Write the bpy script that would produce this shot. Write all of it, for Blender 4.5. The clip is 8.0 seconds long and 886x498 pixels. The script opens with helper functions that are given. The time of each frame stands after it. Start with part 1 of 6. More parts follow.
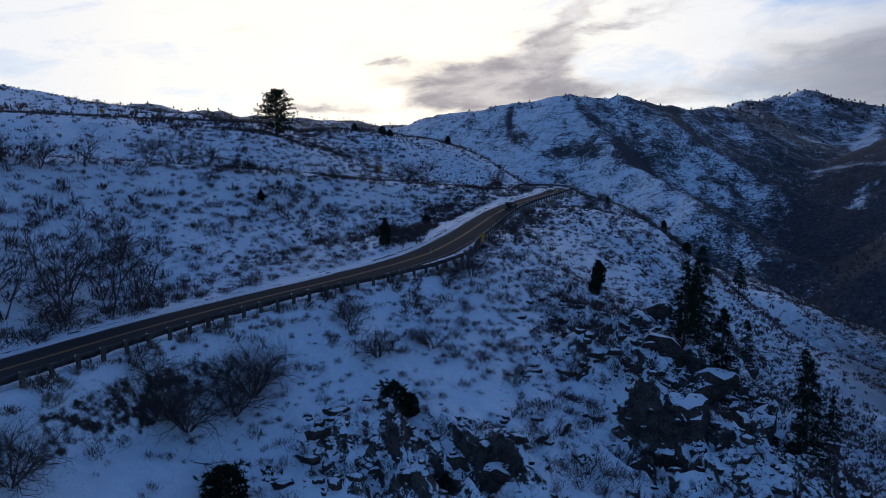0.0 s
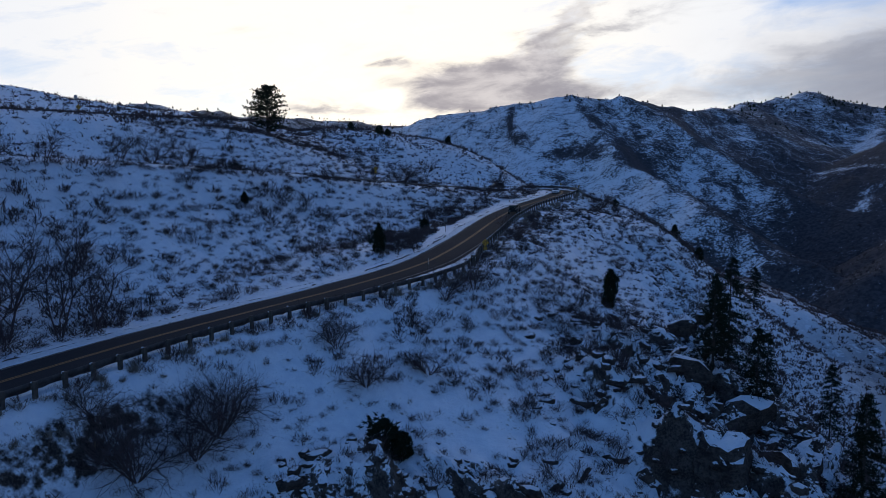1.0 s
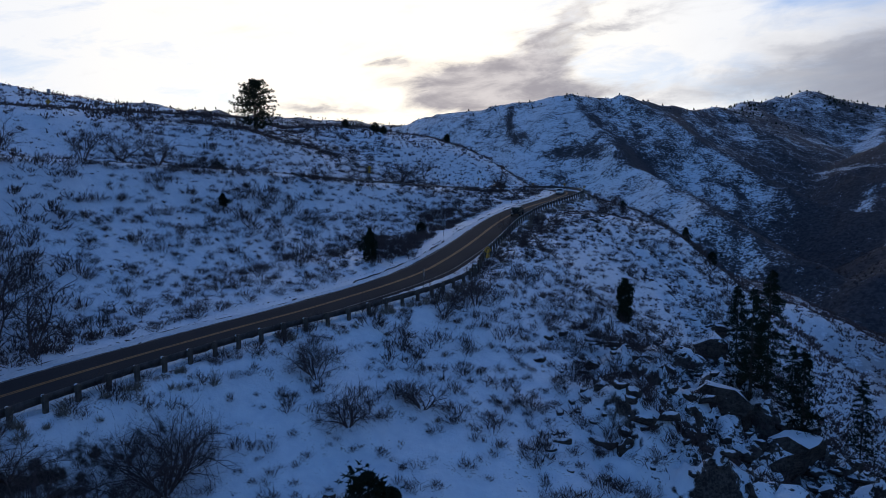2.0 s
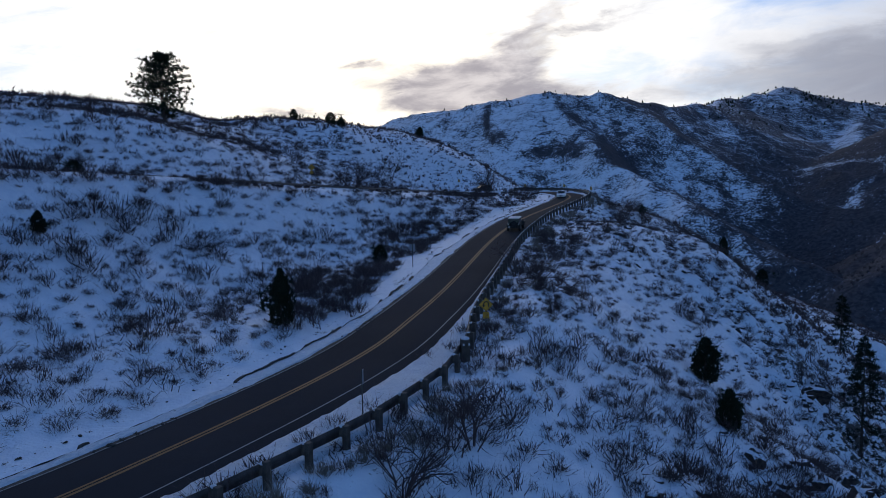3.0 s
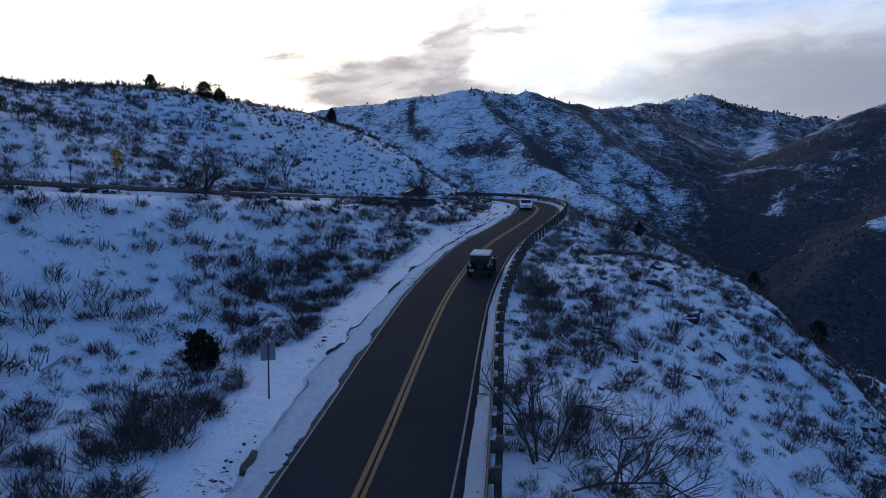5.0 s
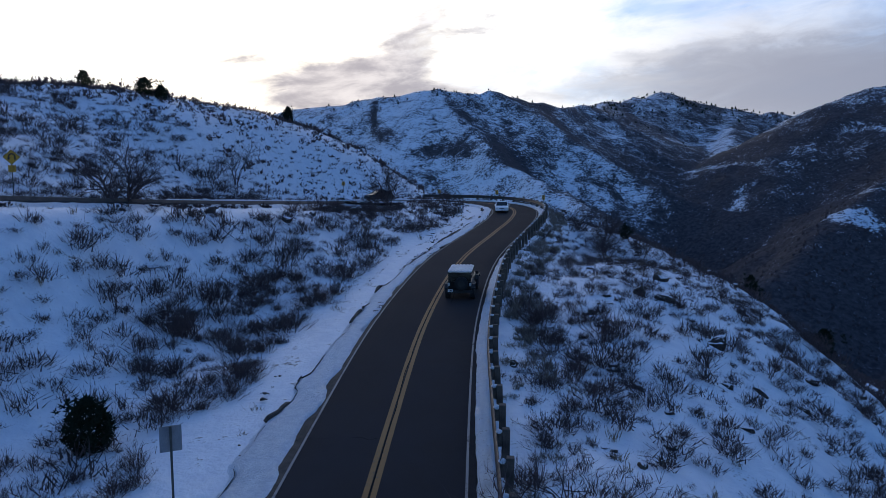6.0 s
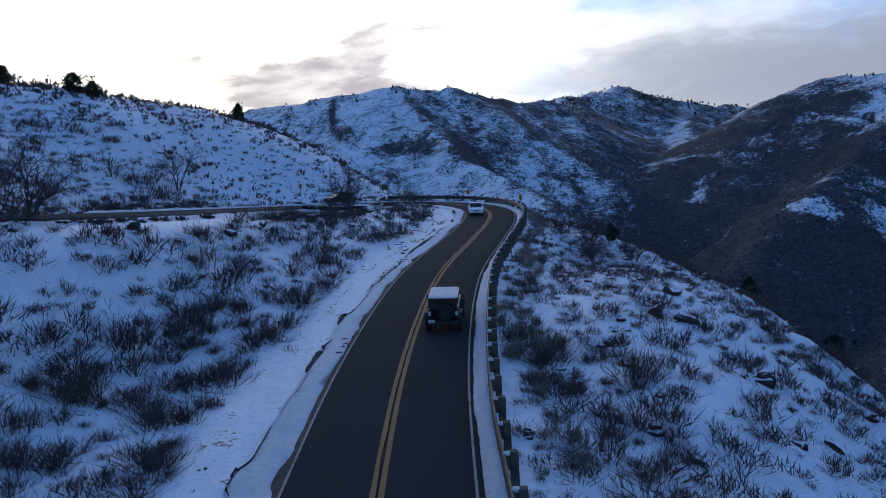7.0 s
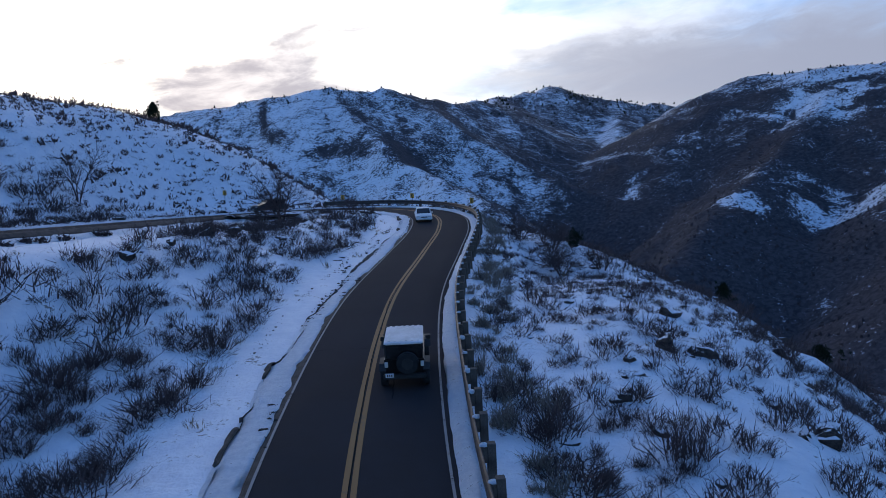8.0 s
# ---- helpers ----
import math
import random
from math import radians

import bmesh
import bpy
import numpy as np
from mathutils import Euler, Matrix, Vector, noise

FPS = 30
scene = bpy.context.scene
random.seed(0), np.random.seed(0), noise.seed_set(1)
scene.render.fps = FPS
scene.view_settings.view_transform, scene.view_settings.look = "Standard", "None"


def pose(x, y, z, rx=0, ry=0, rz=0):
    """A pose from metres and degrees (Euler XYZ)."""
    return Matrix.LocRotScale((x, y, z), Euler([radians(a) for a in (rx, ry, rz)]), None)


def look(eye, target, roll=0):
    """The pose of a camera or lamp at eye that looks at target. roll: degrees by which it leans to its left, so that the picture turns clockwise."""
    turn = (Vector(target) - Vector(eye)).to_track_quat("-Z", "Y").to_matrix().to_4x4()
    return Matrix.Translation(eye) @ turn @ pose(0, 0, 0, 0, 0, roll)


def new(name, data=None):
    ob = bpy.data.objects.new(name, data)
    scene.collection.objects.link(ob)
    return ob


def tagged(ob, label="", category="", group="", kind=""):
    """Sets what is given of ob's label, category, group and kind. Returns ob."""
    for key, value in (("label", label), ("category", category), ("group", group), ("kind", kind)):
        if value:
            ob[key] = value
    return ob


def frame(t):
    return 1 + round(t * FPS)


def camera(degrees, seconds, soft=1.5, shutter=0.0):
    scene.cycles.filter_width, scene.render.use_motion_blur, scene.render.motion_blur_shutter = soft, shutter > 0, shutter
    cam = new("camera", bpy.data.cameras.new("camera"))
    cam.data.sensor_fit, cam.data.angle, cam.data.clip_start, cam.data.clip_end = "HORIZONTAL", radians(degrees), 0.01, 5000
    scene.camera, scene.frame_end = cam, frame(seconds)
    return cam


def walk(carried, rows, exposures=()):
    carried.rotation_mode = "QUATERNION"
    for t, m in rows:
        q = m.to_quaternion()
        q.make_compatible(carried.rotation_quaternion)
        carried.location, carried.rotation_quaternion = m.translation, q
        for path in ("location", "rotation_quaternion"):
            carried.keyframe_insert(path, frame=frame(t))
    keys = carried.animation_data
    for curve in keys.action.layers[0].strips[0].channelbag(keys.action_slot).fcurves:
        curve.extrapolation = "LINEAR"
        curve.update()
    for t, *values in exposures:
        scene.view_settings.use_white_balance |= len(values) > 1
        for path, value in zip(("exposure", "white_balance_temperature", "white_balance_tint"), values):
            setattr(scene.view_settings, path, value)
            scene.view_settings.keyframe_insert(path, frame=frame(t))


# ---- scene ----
cam = camera(61.6, 8.0, 0.85)
PATH = [
    (0, 0.158, 0.028, -0.281, -0.14, -5.54, -0.27),
    (0.5, 0.208, 3.233, -0.260, -0.14, -5.50, -0.19),
    (1, 0.258, 6.439, -0.239, -0.14, -5.46, -0.12),
    (1.5, 0.283, 9.802, -0.176, -0.22, -5.50, -0.09),
    (1.7, 0.317, 11.106, -0.172, -0.22, -5.50, -0.09),
    (2, 0.369, 13.061, -0.166, -0.22, -5.50, -0.09),
    (2.2, 0.423, 15.100, -0.159, -0.42, -5.50, -0.13),
    (2.3, 0.455, 16.300, -0.156, -0.52, -5.50, -0.15),
    (2.4, 0.500, 18.000, -0.150, -0.62, -5.50, -0.17),
    (2.5, 0.568, 20.600, -0.142, -0.82, -5.50, -0.21),
    (2.6, 0.658, 24.000, -0.132, -1.12, -5.50, -0.28),
    (2.7, 0.760, 27.850, -0.123, -1.42, -5.50, -0.34),
    (2.8, 0.866, 31.680, -0.138, -1.73, -5.50, -0.40),
    (2.9, 0.972, 35.650, -0.154, -1.86, -5.47, -0.63),
    (3, 1.150, 39.620, -0.220, -1.93, -5.38, -0.95),
    (3.1, 1.400, 43.592, -0.160, -3.30, -5.42, -2.10),
    (3.2, 1.580, 47.564, -0.100, -4.75, -5.52, -3.20),
    (3.3, 1.680, 51.536, -0.071, -5.81, -5.49, -1.93),
    (3.4, 1.780, 55.508, -0.030, -6.69, -5.55, -0.67),
    (3.5, 1.886, 59.480, 0.012, -7.58, -5.61, 0.58),
    (3.6, 1.985, 60.950, 0.021, -7.56, -5.60, 0.57),
    (3.8, 2.096, 62.350, 0.055, -7.53, -5.58, 0.56),
    (4, 2.215, 63.832, 0.030, -7.49, -5.56, 0.55),
    (4.5, 2.482, 67.126, 0.084, -7.43, -5.63, 0.68),
    (6, 3.425, 76.959, 0.111, -10.69, -5.53, -0.41),
    (6.5, 3.699, 80.089, 0.259, -11.95, -5.71, -0.84),
    (7, 4.099, 83.286, 0.314, -13.57, -5.78, -1.62),
    (7.5, 4.526, 86.480, 0.361, -15.92, -5.82, -2.47),
    (8, 5.106, 89.739, 0.383, -18.45, -5.85, -2.62),
]


def aim(x, y, z, yaw, pitch, roll):
    a, b = radians(yaw), radians(pitch)
    eye = Vector((x, y, z))
    return look(eye, eye + Vector((-math.sin(a) * math.cos(b), math.cos(a) * math.cos(b), math.sin(b))), roll)


walk(cam, [(t, aim(x, y, z, yaw, pitch, roll)) for t, x, y, z, yaw, pitch, roll in PATH], [(0.0, 0.15), (1.7, 0.17), (3.5, 0.36), (6.0, 0.52), (8.0, 0.80)])

# ---- sky and light ----
SUN_AZ, SUN_UP = radians(-4.0), radians(5.7)


class Net:
    """A small helper to write node trees in lines of code."""

    def __init__(self, tree):
        self.t = tree
        tree.nodes.clear()

    def node(self, kind, inputs=None, **settings):
        n = self.t.nodes.new(kind)
        for key, value in settings.items():
            setattr(n, key, value)
        for key, value in (inputs or {}).items():
            self.put(n.inputs[key], value)
        return n

    def put(self, socket, value):
        if isinstance(value, bpy.types.NodeSocket):
            self.t.links.new(value, socket)
        elif value is not None:
            socket.default_value = value

    def math(self, op, a, b=None, c=None, clamp=False):
        n = self.node("ShaderNodeMath", operation=op, use_clamp=clamp)
        for s, v in zip(n.inputs, (a, b, c)):
            self.put(s, v)
        return n.outputs[0]

    def vec(self, op, a, b=None):
        n = self.node("ShaderNodeVectorMath", operation=op)
        for s, v in zip(n.inputs, (a, b)):
            self.put(s, v)
        return n.outputs["Value"] if op in ("DOT_PRODUCT", "LENGTH") else n.outputs[0]

    def mix(self, f, a, b, blend="MIX"):
        n = self.node("ShaderNodeMix", data_type="RGBA", blend_type=blend)
        self.put(n.inputs[0], f), self.put(n.inputs[6], a), self.put(n.inputs[7], b)
        return n.outputs[2]

    def ramp(self, v, a, b, lo=0.0, hi=1.0):
        n = self.node("ShaderNodeMapRange", interpolation_type="SMOOTHSTEP")
        for s, w in zip(n.inputs, (v, a, b, lo, hi)):
            self.put(s, w)
        return n.outputs[0]

    def noise(self, vector, scale, detail=3.0, rough=0.5, warp=0.0, out=0):
        n = self.node("ShaderNodeTexNoise", {"Vector": vector, "Scale": scale, "Detail": detail, "Roughness": rough, "Distortion": warp})
        return n.outputs[out]

    def join(self, x, y, z=0.0):
        n = self.node("ShaderNodeCombineXYZ", {0: x, 1: y, 2: z})
        return n.outputs[0]


def rgb(r, g, b):
    return (r, g, b, 1.0)


def make_sky():
    world = bpy.data.worlds.new("dusk_sky")
    scene.world = world
    world.use_nodes = True
    n = Net(world.node_tree)
    way = n.node("ShaderNodeTexCoord").outputs["Generated"]
    xyz = n.node("ShaderNodeSeparateXYZ", {0: way}).outputs
    up = n.math("MULTIPLY", n.math("ARCSINE", xyz[2]), 57.2958)
    turn = n.math("MULTIPLY", n.math("ARCTAN2", xyz[0], xyz[1]), 57.2958)
    sky = n.node("ShaderNodeTexSky", sky_type="NISHITA", sun_disc=False, sun_elevation=SUN_UP, sun_rotation=SUN_AZ, altitude=2000.0, air_density=1.0, dust_density=0.6, ozone_density=2.5).outputs[0]
    clear = n.mix(1.0, sky, rgb(0.152, 0.190, 0.256), "MULTIPLY")
    clear = n.mix(n.ramp(up, 6.0, 34.0, 0.45, 0.0), clear, rgb(0.06, 0.08, 0.12))
    # the bright veil of cloud round the hidden sun
    s = (math.sin(SUN_AZ) * math.cos(SUN_UP), math.cos(SUN_AZ) * math.cos(SUN_UP), math.sin(SUN_UP))
    toward = n.math("MULTIPLY", n.math("ARCCOSINE", n.vec("DOT_PRODUCT", way, s)), 57.2958)
    flow = n.join(n.math("MULTIPLY", turn, 0.055), n.math("ADD", n.math("MULTIPLY", up, 0.16), n.math("MULTIPLY", turn, -0.012)))
    streak = n.noise(flow, 1.3, 6.0, 0.55, 0.6)
    fine = n.noise(flow, 3.4, 7.0, 0.62, 0.4)
    # wind frays the edges of the clouds
    fray = n.math("SUBTRACT", n.noise(flow, 2.2, 6.0, 0.6, 0.5), 0.5)
    fray2 = n.math("SUBTRACT", n.noise(n.vec("ADD", flow, (7.3, 2.1, 0)), 3.0, 6.0, 0.62, 0.5), 0.5)
    turn2 = n.math("ADD", turn, n.math("MULTIPLY", fray, 9.0))
    up2 = n.math("ADD", up, n.math("MULTIPLY", fray2, 3.4))

    def lobe(az, el, wide, high, lean=0.0, weight=1.0, torn=True):
        a = n.math("SUBTRACT", turn2 if torn else turn, az)
        b = n.math("SUBTRACT", n.math("SUBTRACT", up2 if torn else up, el), n.math("MULTIPLY", a, lean))
        q = n.math("ADD", n.math("POWER", n.math("ABSOLUTE", n.math("DIVIDE", a, wide)), 2.0), n.math("POWER", n.math("ABSOLUTE", n.math("DIVIDE", b, high)), 2.0))
        return n.math("MULTIPLY", n.math("POWER", 2.718, n.math("MULTIPLY", q, -1.0)), weight)

    def total(*some):
        v = some[0]
        for w in some[1:]:
            v = n.math("ADD", v, w)
        return v

    veil = n.math("MULTIPLY", n.ramp(toward, 68.0, 16.0), n.ramp(up, 42.0, 14.0, 0.22, 1.0))
    veil = n.math("MULTIPLY", veil, n.ramp(n.math("ADD", n.math("MULTIPLY", streak, 0.8), n.math("MULTIPLY", fine, 0.5)), 0.42, 0.74, 0.62, 1.25))
    gaps = total(lobe(29.5, 12.0, 4.5, 1.3), lobe(24.0, 12.3, 3.0, 1.0, 0.1, 0.7), lobe(48.0, 10.5, 5.0, 1.2, 0.0, 0.8))
    veil = n.math("MULTIPLY", veil, n.math("SUBTRACT", 1.0, n.math("MULTIPLY", gaps, 0.62)), clamp=True)
    bright = n.mix(n.ramp(toward, 27.0, 3.0), rgb(0.82, 0.83, 0.86), rgb(1.12, 1.03, 0.885))
    lit = n.mix(veil, clear, bright)
    # grey banks of cloud low over the hills, a torn wedge beside the hidden sun, a plume rising from it
    wedge = total(lobe(2.0, 7.2, 5.4, 1.35, 0.03, 1.0), lobe(7.4, 8.4, 4.2, 1.7, 0.30, 1.0), lobe(6.5, 6.2, 6.0, 1.2, 0.0, 0.8), lobe(9.0, 11.2, 4.0, 1.2, 0.55, 0.72), lobe(13.5, 10.9, 3.0, 0.5, 0.25, 0.5), lobe(-3.6, 8.4, 1.6, 0.35, 0.1, 0.55))
    low = total(lobe(-9.0, 5.1, 5.5, 0.6, 0.0, 0.62), lobe(1.0, 5.6, 4.0, 0.9, 0.0, 0.7), lobe(13.5, 6.6, 6.0, 1.1, 0.0, 0.55))
    east = total(lobe(22.0, 6.5, 7.0, 1.3, 0.02, 0.75), lobe(31.0, 6.8, 9.0, 2.2, 0.04, 1.1), lobe(46.0, 5.9, 14.0, 3.2, 0.04, 1.45), lobe(39.0, 8.8, 7.0, 0.5, 0.05, 0.5), lobe(28.0, 9.0, 5.0, 0.35, 0.05, 0.35))
    grain = n.math("SUBTRACT", n.math("ADD", n.math("MULTIPLY", streak, 0.65), n.math("MULTIPLY", fine, 0.55)), 0.6)
    grey = n.mix(n.ramp(turn, 2.0, 26.0), rgb(0.29, 0.27, 0.31), rgb(0.22, 0.24, 0.31))
    pale = n.mix(n.ramp(turn, 2.0, 26.0), rgb(0.60, 0.56, 0.57), rgb(0.42, 0.44, 0.50))
    tone = n.mix(n.ramp(n.math("ADD", n.math("MULTIPLY", fine, 0.6), n.math("MULTIPLY", fray, 0.5)), 0.18, 0.40), pale, grey)
    cover = n.ramp(n.math("ADD", n.math("ADD", wedge, low), n.math("MULTIPLY", grain, 2.2)), 0.08, 1.05)
    lit = n.mix(n.math("MULTIPLY", cover, 0.92), lit, tone)
    # the east lies under one even sheet, darker low down and to the right
    sheet = n.math("MULTIPLY", n.ramp(n.math("ADD", turn, n.math("MULTIPLY", fray, 14.0)), 17.0, 34.0), n.ramp(n.math("ADD", up, n.math("MULTIPLY", fray2, 5.0)), 13.0, 6.8))
    lit = n.mix(n.math("MULTIPLY", sheet, 0.9), lit, n.mix(n.ramp(turn, 22.0, 46.0), rgb(0.37, 0.37, 0.42), rgb(0.20, 0.22, 0.30)))
    lit = n.mix(n.math("MULTIPLY", n.ramp(n.math("ADD", east, n.math("MULTIPLY", grain, 1.6)), 0.25, 1.3), 0.55), lit, grey)
    lit = n.mix(lobe(-4.0, 5.8, 1.25, 0.75, 0.0, 0.9, False), lit, rgb(1.6, 1.48, 1.25))
    back = n.node("ShaderNodeBackground", {"Color": lit, "Strength": 1.0})
    n.node("ShaderNodeOutputWorld", {"Surface": back.outputs[0]})


make_sky()
sun = new("sun", bpy.data.lights.new("sun", "SUN"))
sun.data.energy, sun.data.angle, sun.data.color = 0.2, radians(40), (1.0, 0.89, 0.75)
sun.matrix_world = look((0, 0, 60), (-100 * math.sin(SUN_AZ) * math.cos(SUN_UP), -100 * math.cos(SUN_AZ) * math.cos(SUN_UP), 60 - 100 * math.sin(SUN_UP)))

# ---- materials ----
def material(name):
    m = bpy.data.materials.new(name)
    m.use_nodes = True
    return m, Net(m.node_tree)


def finish(n, color, rough=0.7, bump=None, height=0.02, metal=0.0, normal=None, spec=0.5, sub=0.0):
    b = n.node("ShaderNodeBsdfPrincipled", {"Base Color": color, "Roughness": rough, "Metallic": metal, "Specular IOR Level": spec})
    if sub:
        b.inputs["Subsurface Weight"].default_value = sub
    if bump is not None:
        k = n.node("ShaderNodeBump", {"Height": bump, "Distance": height, "Strength": 0.9})
        n.put(b.inputs["Normal"], k.outputs[0])
    n.node("ShaderNodeOutputMaterial", {"Surface": b.outputs[0]})


def plain(name, a, b, scale=6.0, rough=0.7, height=0.004, metal=0.0, spec=0.5):
    """A surface of two near colours with grain at two sizes."""
    m, n = material(name)
    at = n.node("ShaderNodeTexCoord").outputs["Object"]
    big, small = n.noise(at, scale, 4.0), n.noise(at, scale * 9, 3.0)
    f = n.ramp(n.math("ADD", n.math("MULTIPLY", big, 0.65), n.math("MULTIPLY", small, 0.35)), 0.35, 0.65)
    finish(n, n.mix(f, rgb(*a), rgb(*b)), rough, small, height, metal, spec=spec)
    return m


def make_ground():
    m, n = material("snowy_hillside")
    geo = n.node("ShaderNodeNewGeometry")
    at, normal = geo.outputs["Position"], geo.outputs["Normal"]
    nz = n.node("ShaderNodeSeparateXYZ", {0: normal}).outputs[2]
    place = n.node("ShaderNodeSeparateXYZ", {0: at}).outputs
    out = n.vec("LENGTH", n.vec("SUBTRACT", at, (5, 70, 0)))
    far = n.math("MAXIMUM", n.ramp(out, 112.0, 190.0), n.math("MULTIPLY", n.ramp(place[2], -22.0, -42.0), n.ramp(out, 45.0, 85.0)))
    big, mid, small, grit = n.noise(at, 0.05, 3.0), n.noise(at, 0.35, 4.0), n.noise(at, 1.6, 4.0, 0.6), n.noise(at, 9.0, 4.0, 0.6)
    snow = n.mix(n.ramp(small, 0.3, 0.7), rgb(0.74, 0.76, 0.80), rgb(0.84, 0.85, 0.87))
    stone = n.mix(n.ramp(n.math("ADD", n.math("MULTIPLY", small, 0.5), n.math("MULTIPLY", grit, 0.5)), 0.38, 0.62), rgb(0.028, 0.022, 0.019), rgb(0.115, 0.090, 0.075))
    soil = n.mix(n.ramp(grit, 0.35, 0.65), rgb(0.07, 0.052, 0.038), rgb(0.16, 0.12, 0.08))
    # near: soil and dead grass come through in specks, stone where it is steep
    specks = n.ramp(n.math("ADD", n.math("ADD", n.math("MULTIPLY", grit, 0.5), n.math("MULTIPLY", small, 0.55)), n.math("MULTIPLY", mid, 0.35)), 0.80, 0.88)
    near = n.mix(n.math("MULTIPLY", specks, 0.85), snow, soil)
    steep = n.ramp(n.math("ADD", nz, n.math("MULTIPLY", n.math("SUBTRACT", small, 0.5), 0.55)), 0.62, 0.50)
    near = n.mix(steep, near, stone)

    def patch(x, y, rx, ry, edge):
        return n.ramp(n.vec("LENGTH", n.vec("MULTIPLY", n.vec("SUBTRACT", at, (x, y, 0)), (1 / rx, 1 / ry, 0))), 1.0, edge)

    crag = n.math("MAXIMUM", n.math("MAXIMUM", patch(20, 51, 15, 26, 0.4), patch(34, 86, 14, 36, 0.4)), patch(-0.5, 39, 11.5, 6.5, 0.5))
    seam = n.noise(n.vec("MULTIPLY", at, (1.0, 0.7, 1.3)), 0.95, 7.0, 0.66, 1.4)
    shard = n.noise(n.vec("MULTIPLY", at, (1.3, 0.8, 1.6)), 3.2, 5.0, 0.62, 0.8)
    seen = n.math("ADD", n.math("ADD", n.math("MULTIPLY", seam, 0.62), n.math("MULTIPLY", shard, 0.38)), n.math("MULTIPLY", n.math("SUBTRACT", crag, 1.0), 0.24))
    seen = n.math("ADD", seen, n.math("MULTIPLY", n.math("SUBTRACT", 0.9, nz), 0.22))
    near = n.mix(n.ramp(seen, 0.535, 0.565), near, stone)
    # far: brush in dots and drifts, bare slopes on the sunward side of the canyon
    side = n.math("SUBTRACT", n.math("MULTIPLY", place[0], 1.0), n.math("MULTIPLY", place[1], 0.36))
    bare = n.math("MULTIPLY", n.ramp(side, 5.0, 105.0), n.math("MULTIPLY", n.ramp(place[2], 50.0, 105.0, 1.0, 0.35), n.ramp(out, 700.0, 1100.0, 1.0, 0.1)))
    drift = n.noise(n.vec("MULTIPLY", at, (1.0, 0.55, 1.0)), 0.018, 5.0, 0.62, 0.8)
    wood = n.ramp(out, 1150.0, 1500.0)
    dens = n.math("ADD", n.math("MULTIPLY", n.math("SUBTRACT", drift, 0.5), 2.0), n.math("ADD", n.math("ADD", n.math("MULTIPLY", bare, 0.62), n.math("MULTIPLY", n.ramp(place[2], -12.0, -55.0), 0.34)), n.math("MULTIPLY", wood, 0.10)))
    gull = n.ramp(n.noise(n.vec("MULTIPLY", at, (1.0, 0.35, 0.6)), 0.011, 4.0, 0.6, 1.2), 0.55, 0.70)
    dens = n.math("ADD", dens, n.math("MULTIPLY", gull, 0.62))
    # facing goes into the colour: +x slopes darker, fading out where bare
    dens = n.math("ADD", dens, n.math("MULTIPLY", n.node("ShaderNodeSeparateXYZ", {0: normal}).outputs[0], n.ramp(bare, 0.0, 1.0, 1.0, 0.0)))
    open_snow = n.ramp(n.noise(n.vec("MULTIPLY", n.vec("ADD", at, (300, 70, 0)), (1.0, 0.5, 0.8)), 0.017, 4.0, 0.55, 1.0), 0.54, 0.66)
    dens = n.math("SUBTRACT", dens, n.math("MULTIPLY", n.math("MULTIPLY", open_snow, bare), 0.55))
    field = n.math("MAXIMUM", n.math("MAXIMUM", patch(410, 455, 55, 75, 0.3), patch(540, 600, 80, 60, 0.2)), n.math("MAXIMUM", patch(345, 492, 22, 30, 0.3), patch(600, 650, 70, 90, 0.4)))
    dens = n.math("SUBTRACT", dens, n.math("MULTIPLY", field, n.ramp(n.noise(at, 0.03, 4.0, 0.6, 0.5), 0.36, 0.56, 0.0, 1.35)))
    dots = n.noise(at, 0.55, 5.0, 0.80)
    dot2 = n.noise(at, 0.13, 4.0, 0.75)
    dot3 = n.noise(at, 0.045, 3.0, 0.7, 0.6)
    mass = n.math("ADD", n.math("MULTIPLY", n.math("SUBTRACT", dots, 0.5), 1.75), n.math("ADD", n.math("MULTIPLY", n.math("SUBTRACT", dot2, 0.5), 0.75), n.math("MULTIPLY", n.math("SUBTRACT", dot3, 0.5), 0.5)))
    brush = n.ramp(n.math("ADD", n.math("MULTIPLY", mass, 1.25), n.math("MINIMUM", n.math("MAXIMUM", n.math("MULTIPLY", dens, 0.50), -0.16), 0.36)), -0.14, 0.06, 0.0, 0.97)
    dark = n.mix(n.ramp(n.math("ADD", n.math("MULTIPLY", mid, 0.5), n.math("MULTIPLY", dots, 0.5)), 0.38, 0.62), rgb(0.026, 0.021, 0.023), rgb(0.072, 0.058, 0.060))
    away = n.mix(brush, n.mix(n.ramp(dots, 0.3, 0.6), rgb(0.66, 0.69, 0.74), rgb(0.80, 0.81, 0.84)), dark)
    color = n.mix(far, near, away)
    relief = n.math("ADD", n.math("MULTIPLY", small, 0.6), n.math("MULTIPLY", grit, 0.25))
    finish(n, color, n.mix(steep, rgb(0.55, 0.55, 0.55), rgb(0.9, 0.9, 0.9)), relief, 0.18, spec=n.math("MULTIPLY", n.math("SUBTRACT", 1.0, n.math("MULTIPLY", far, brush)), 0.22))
    return m


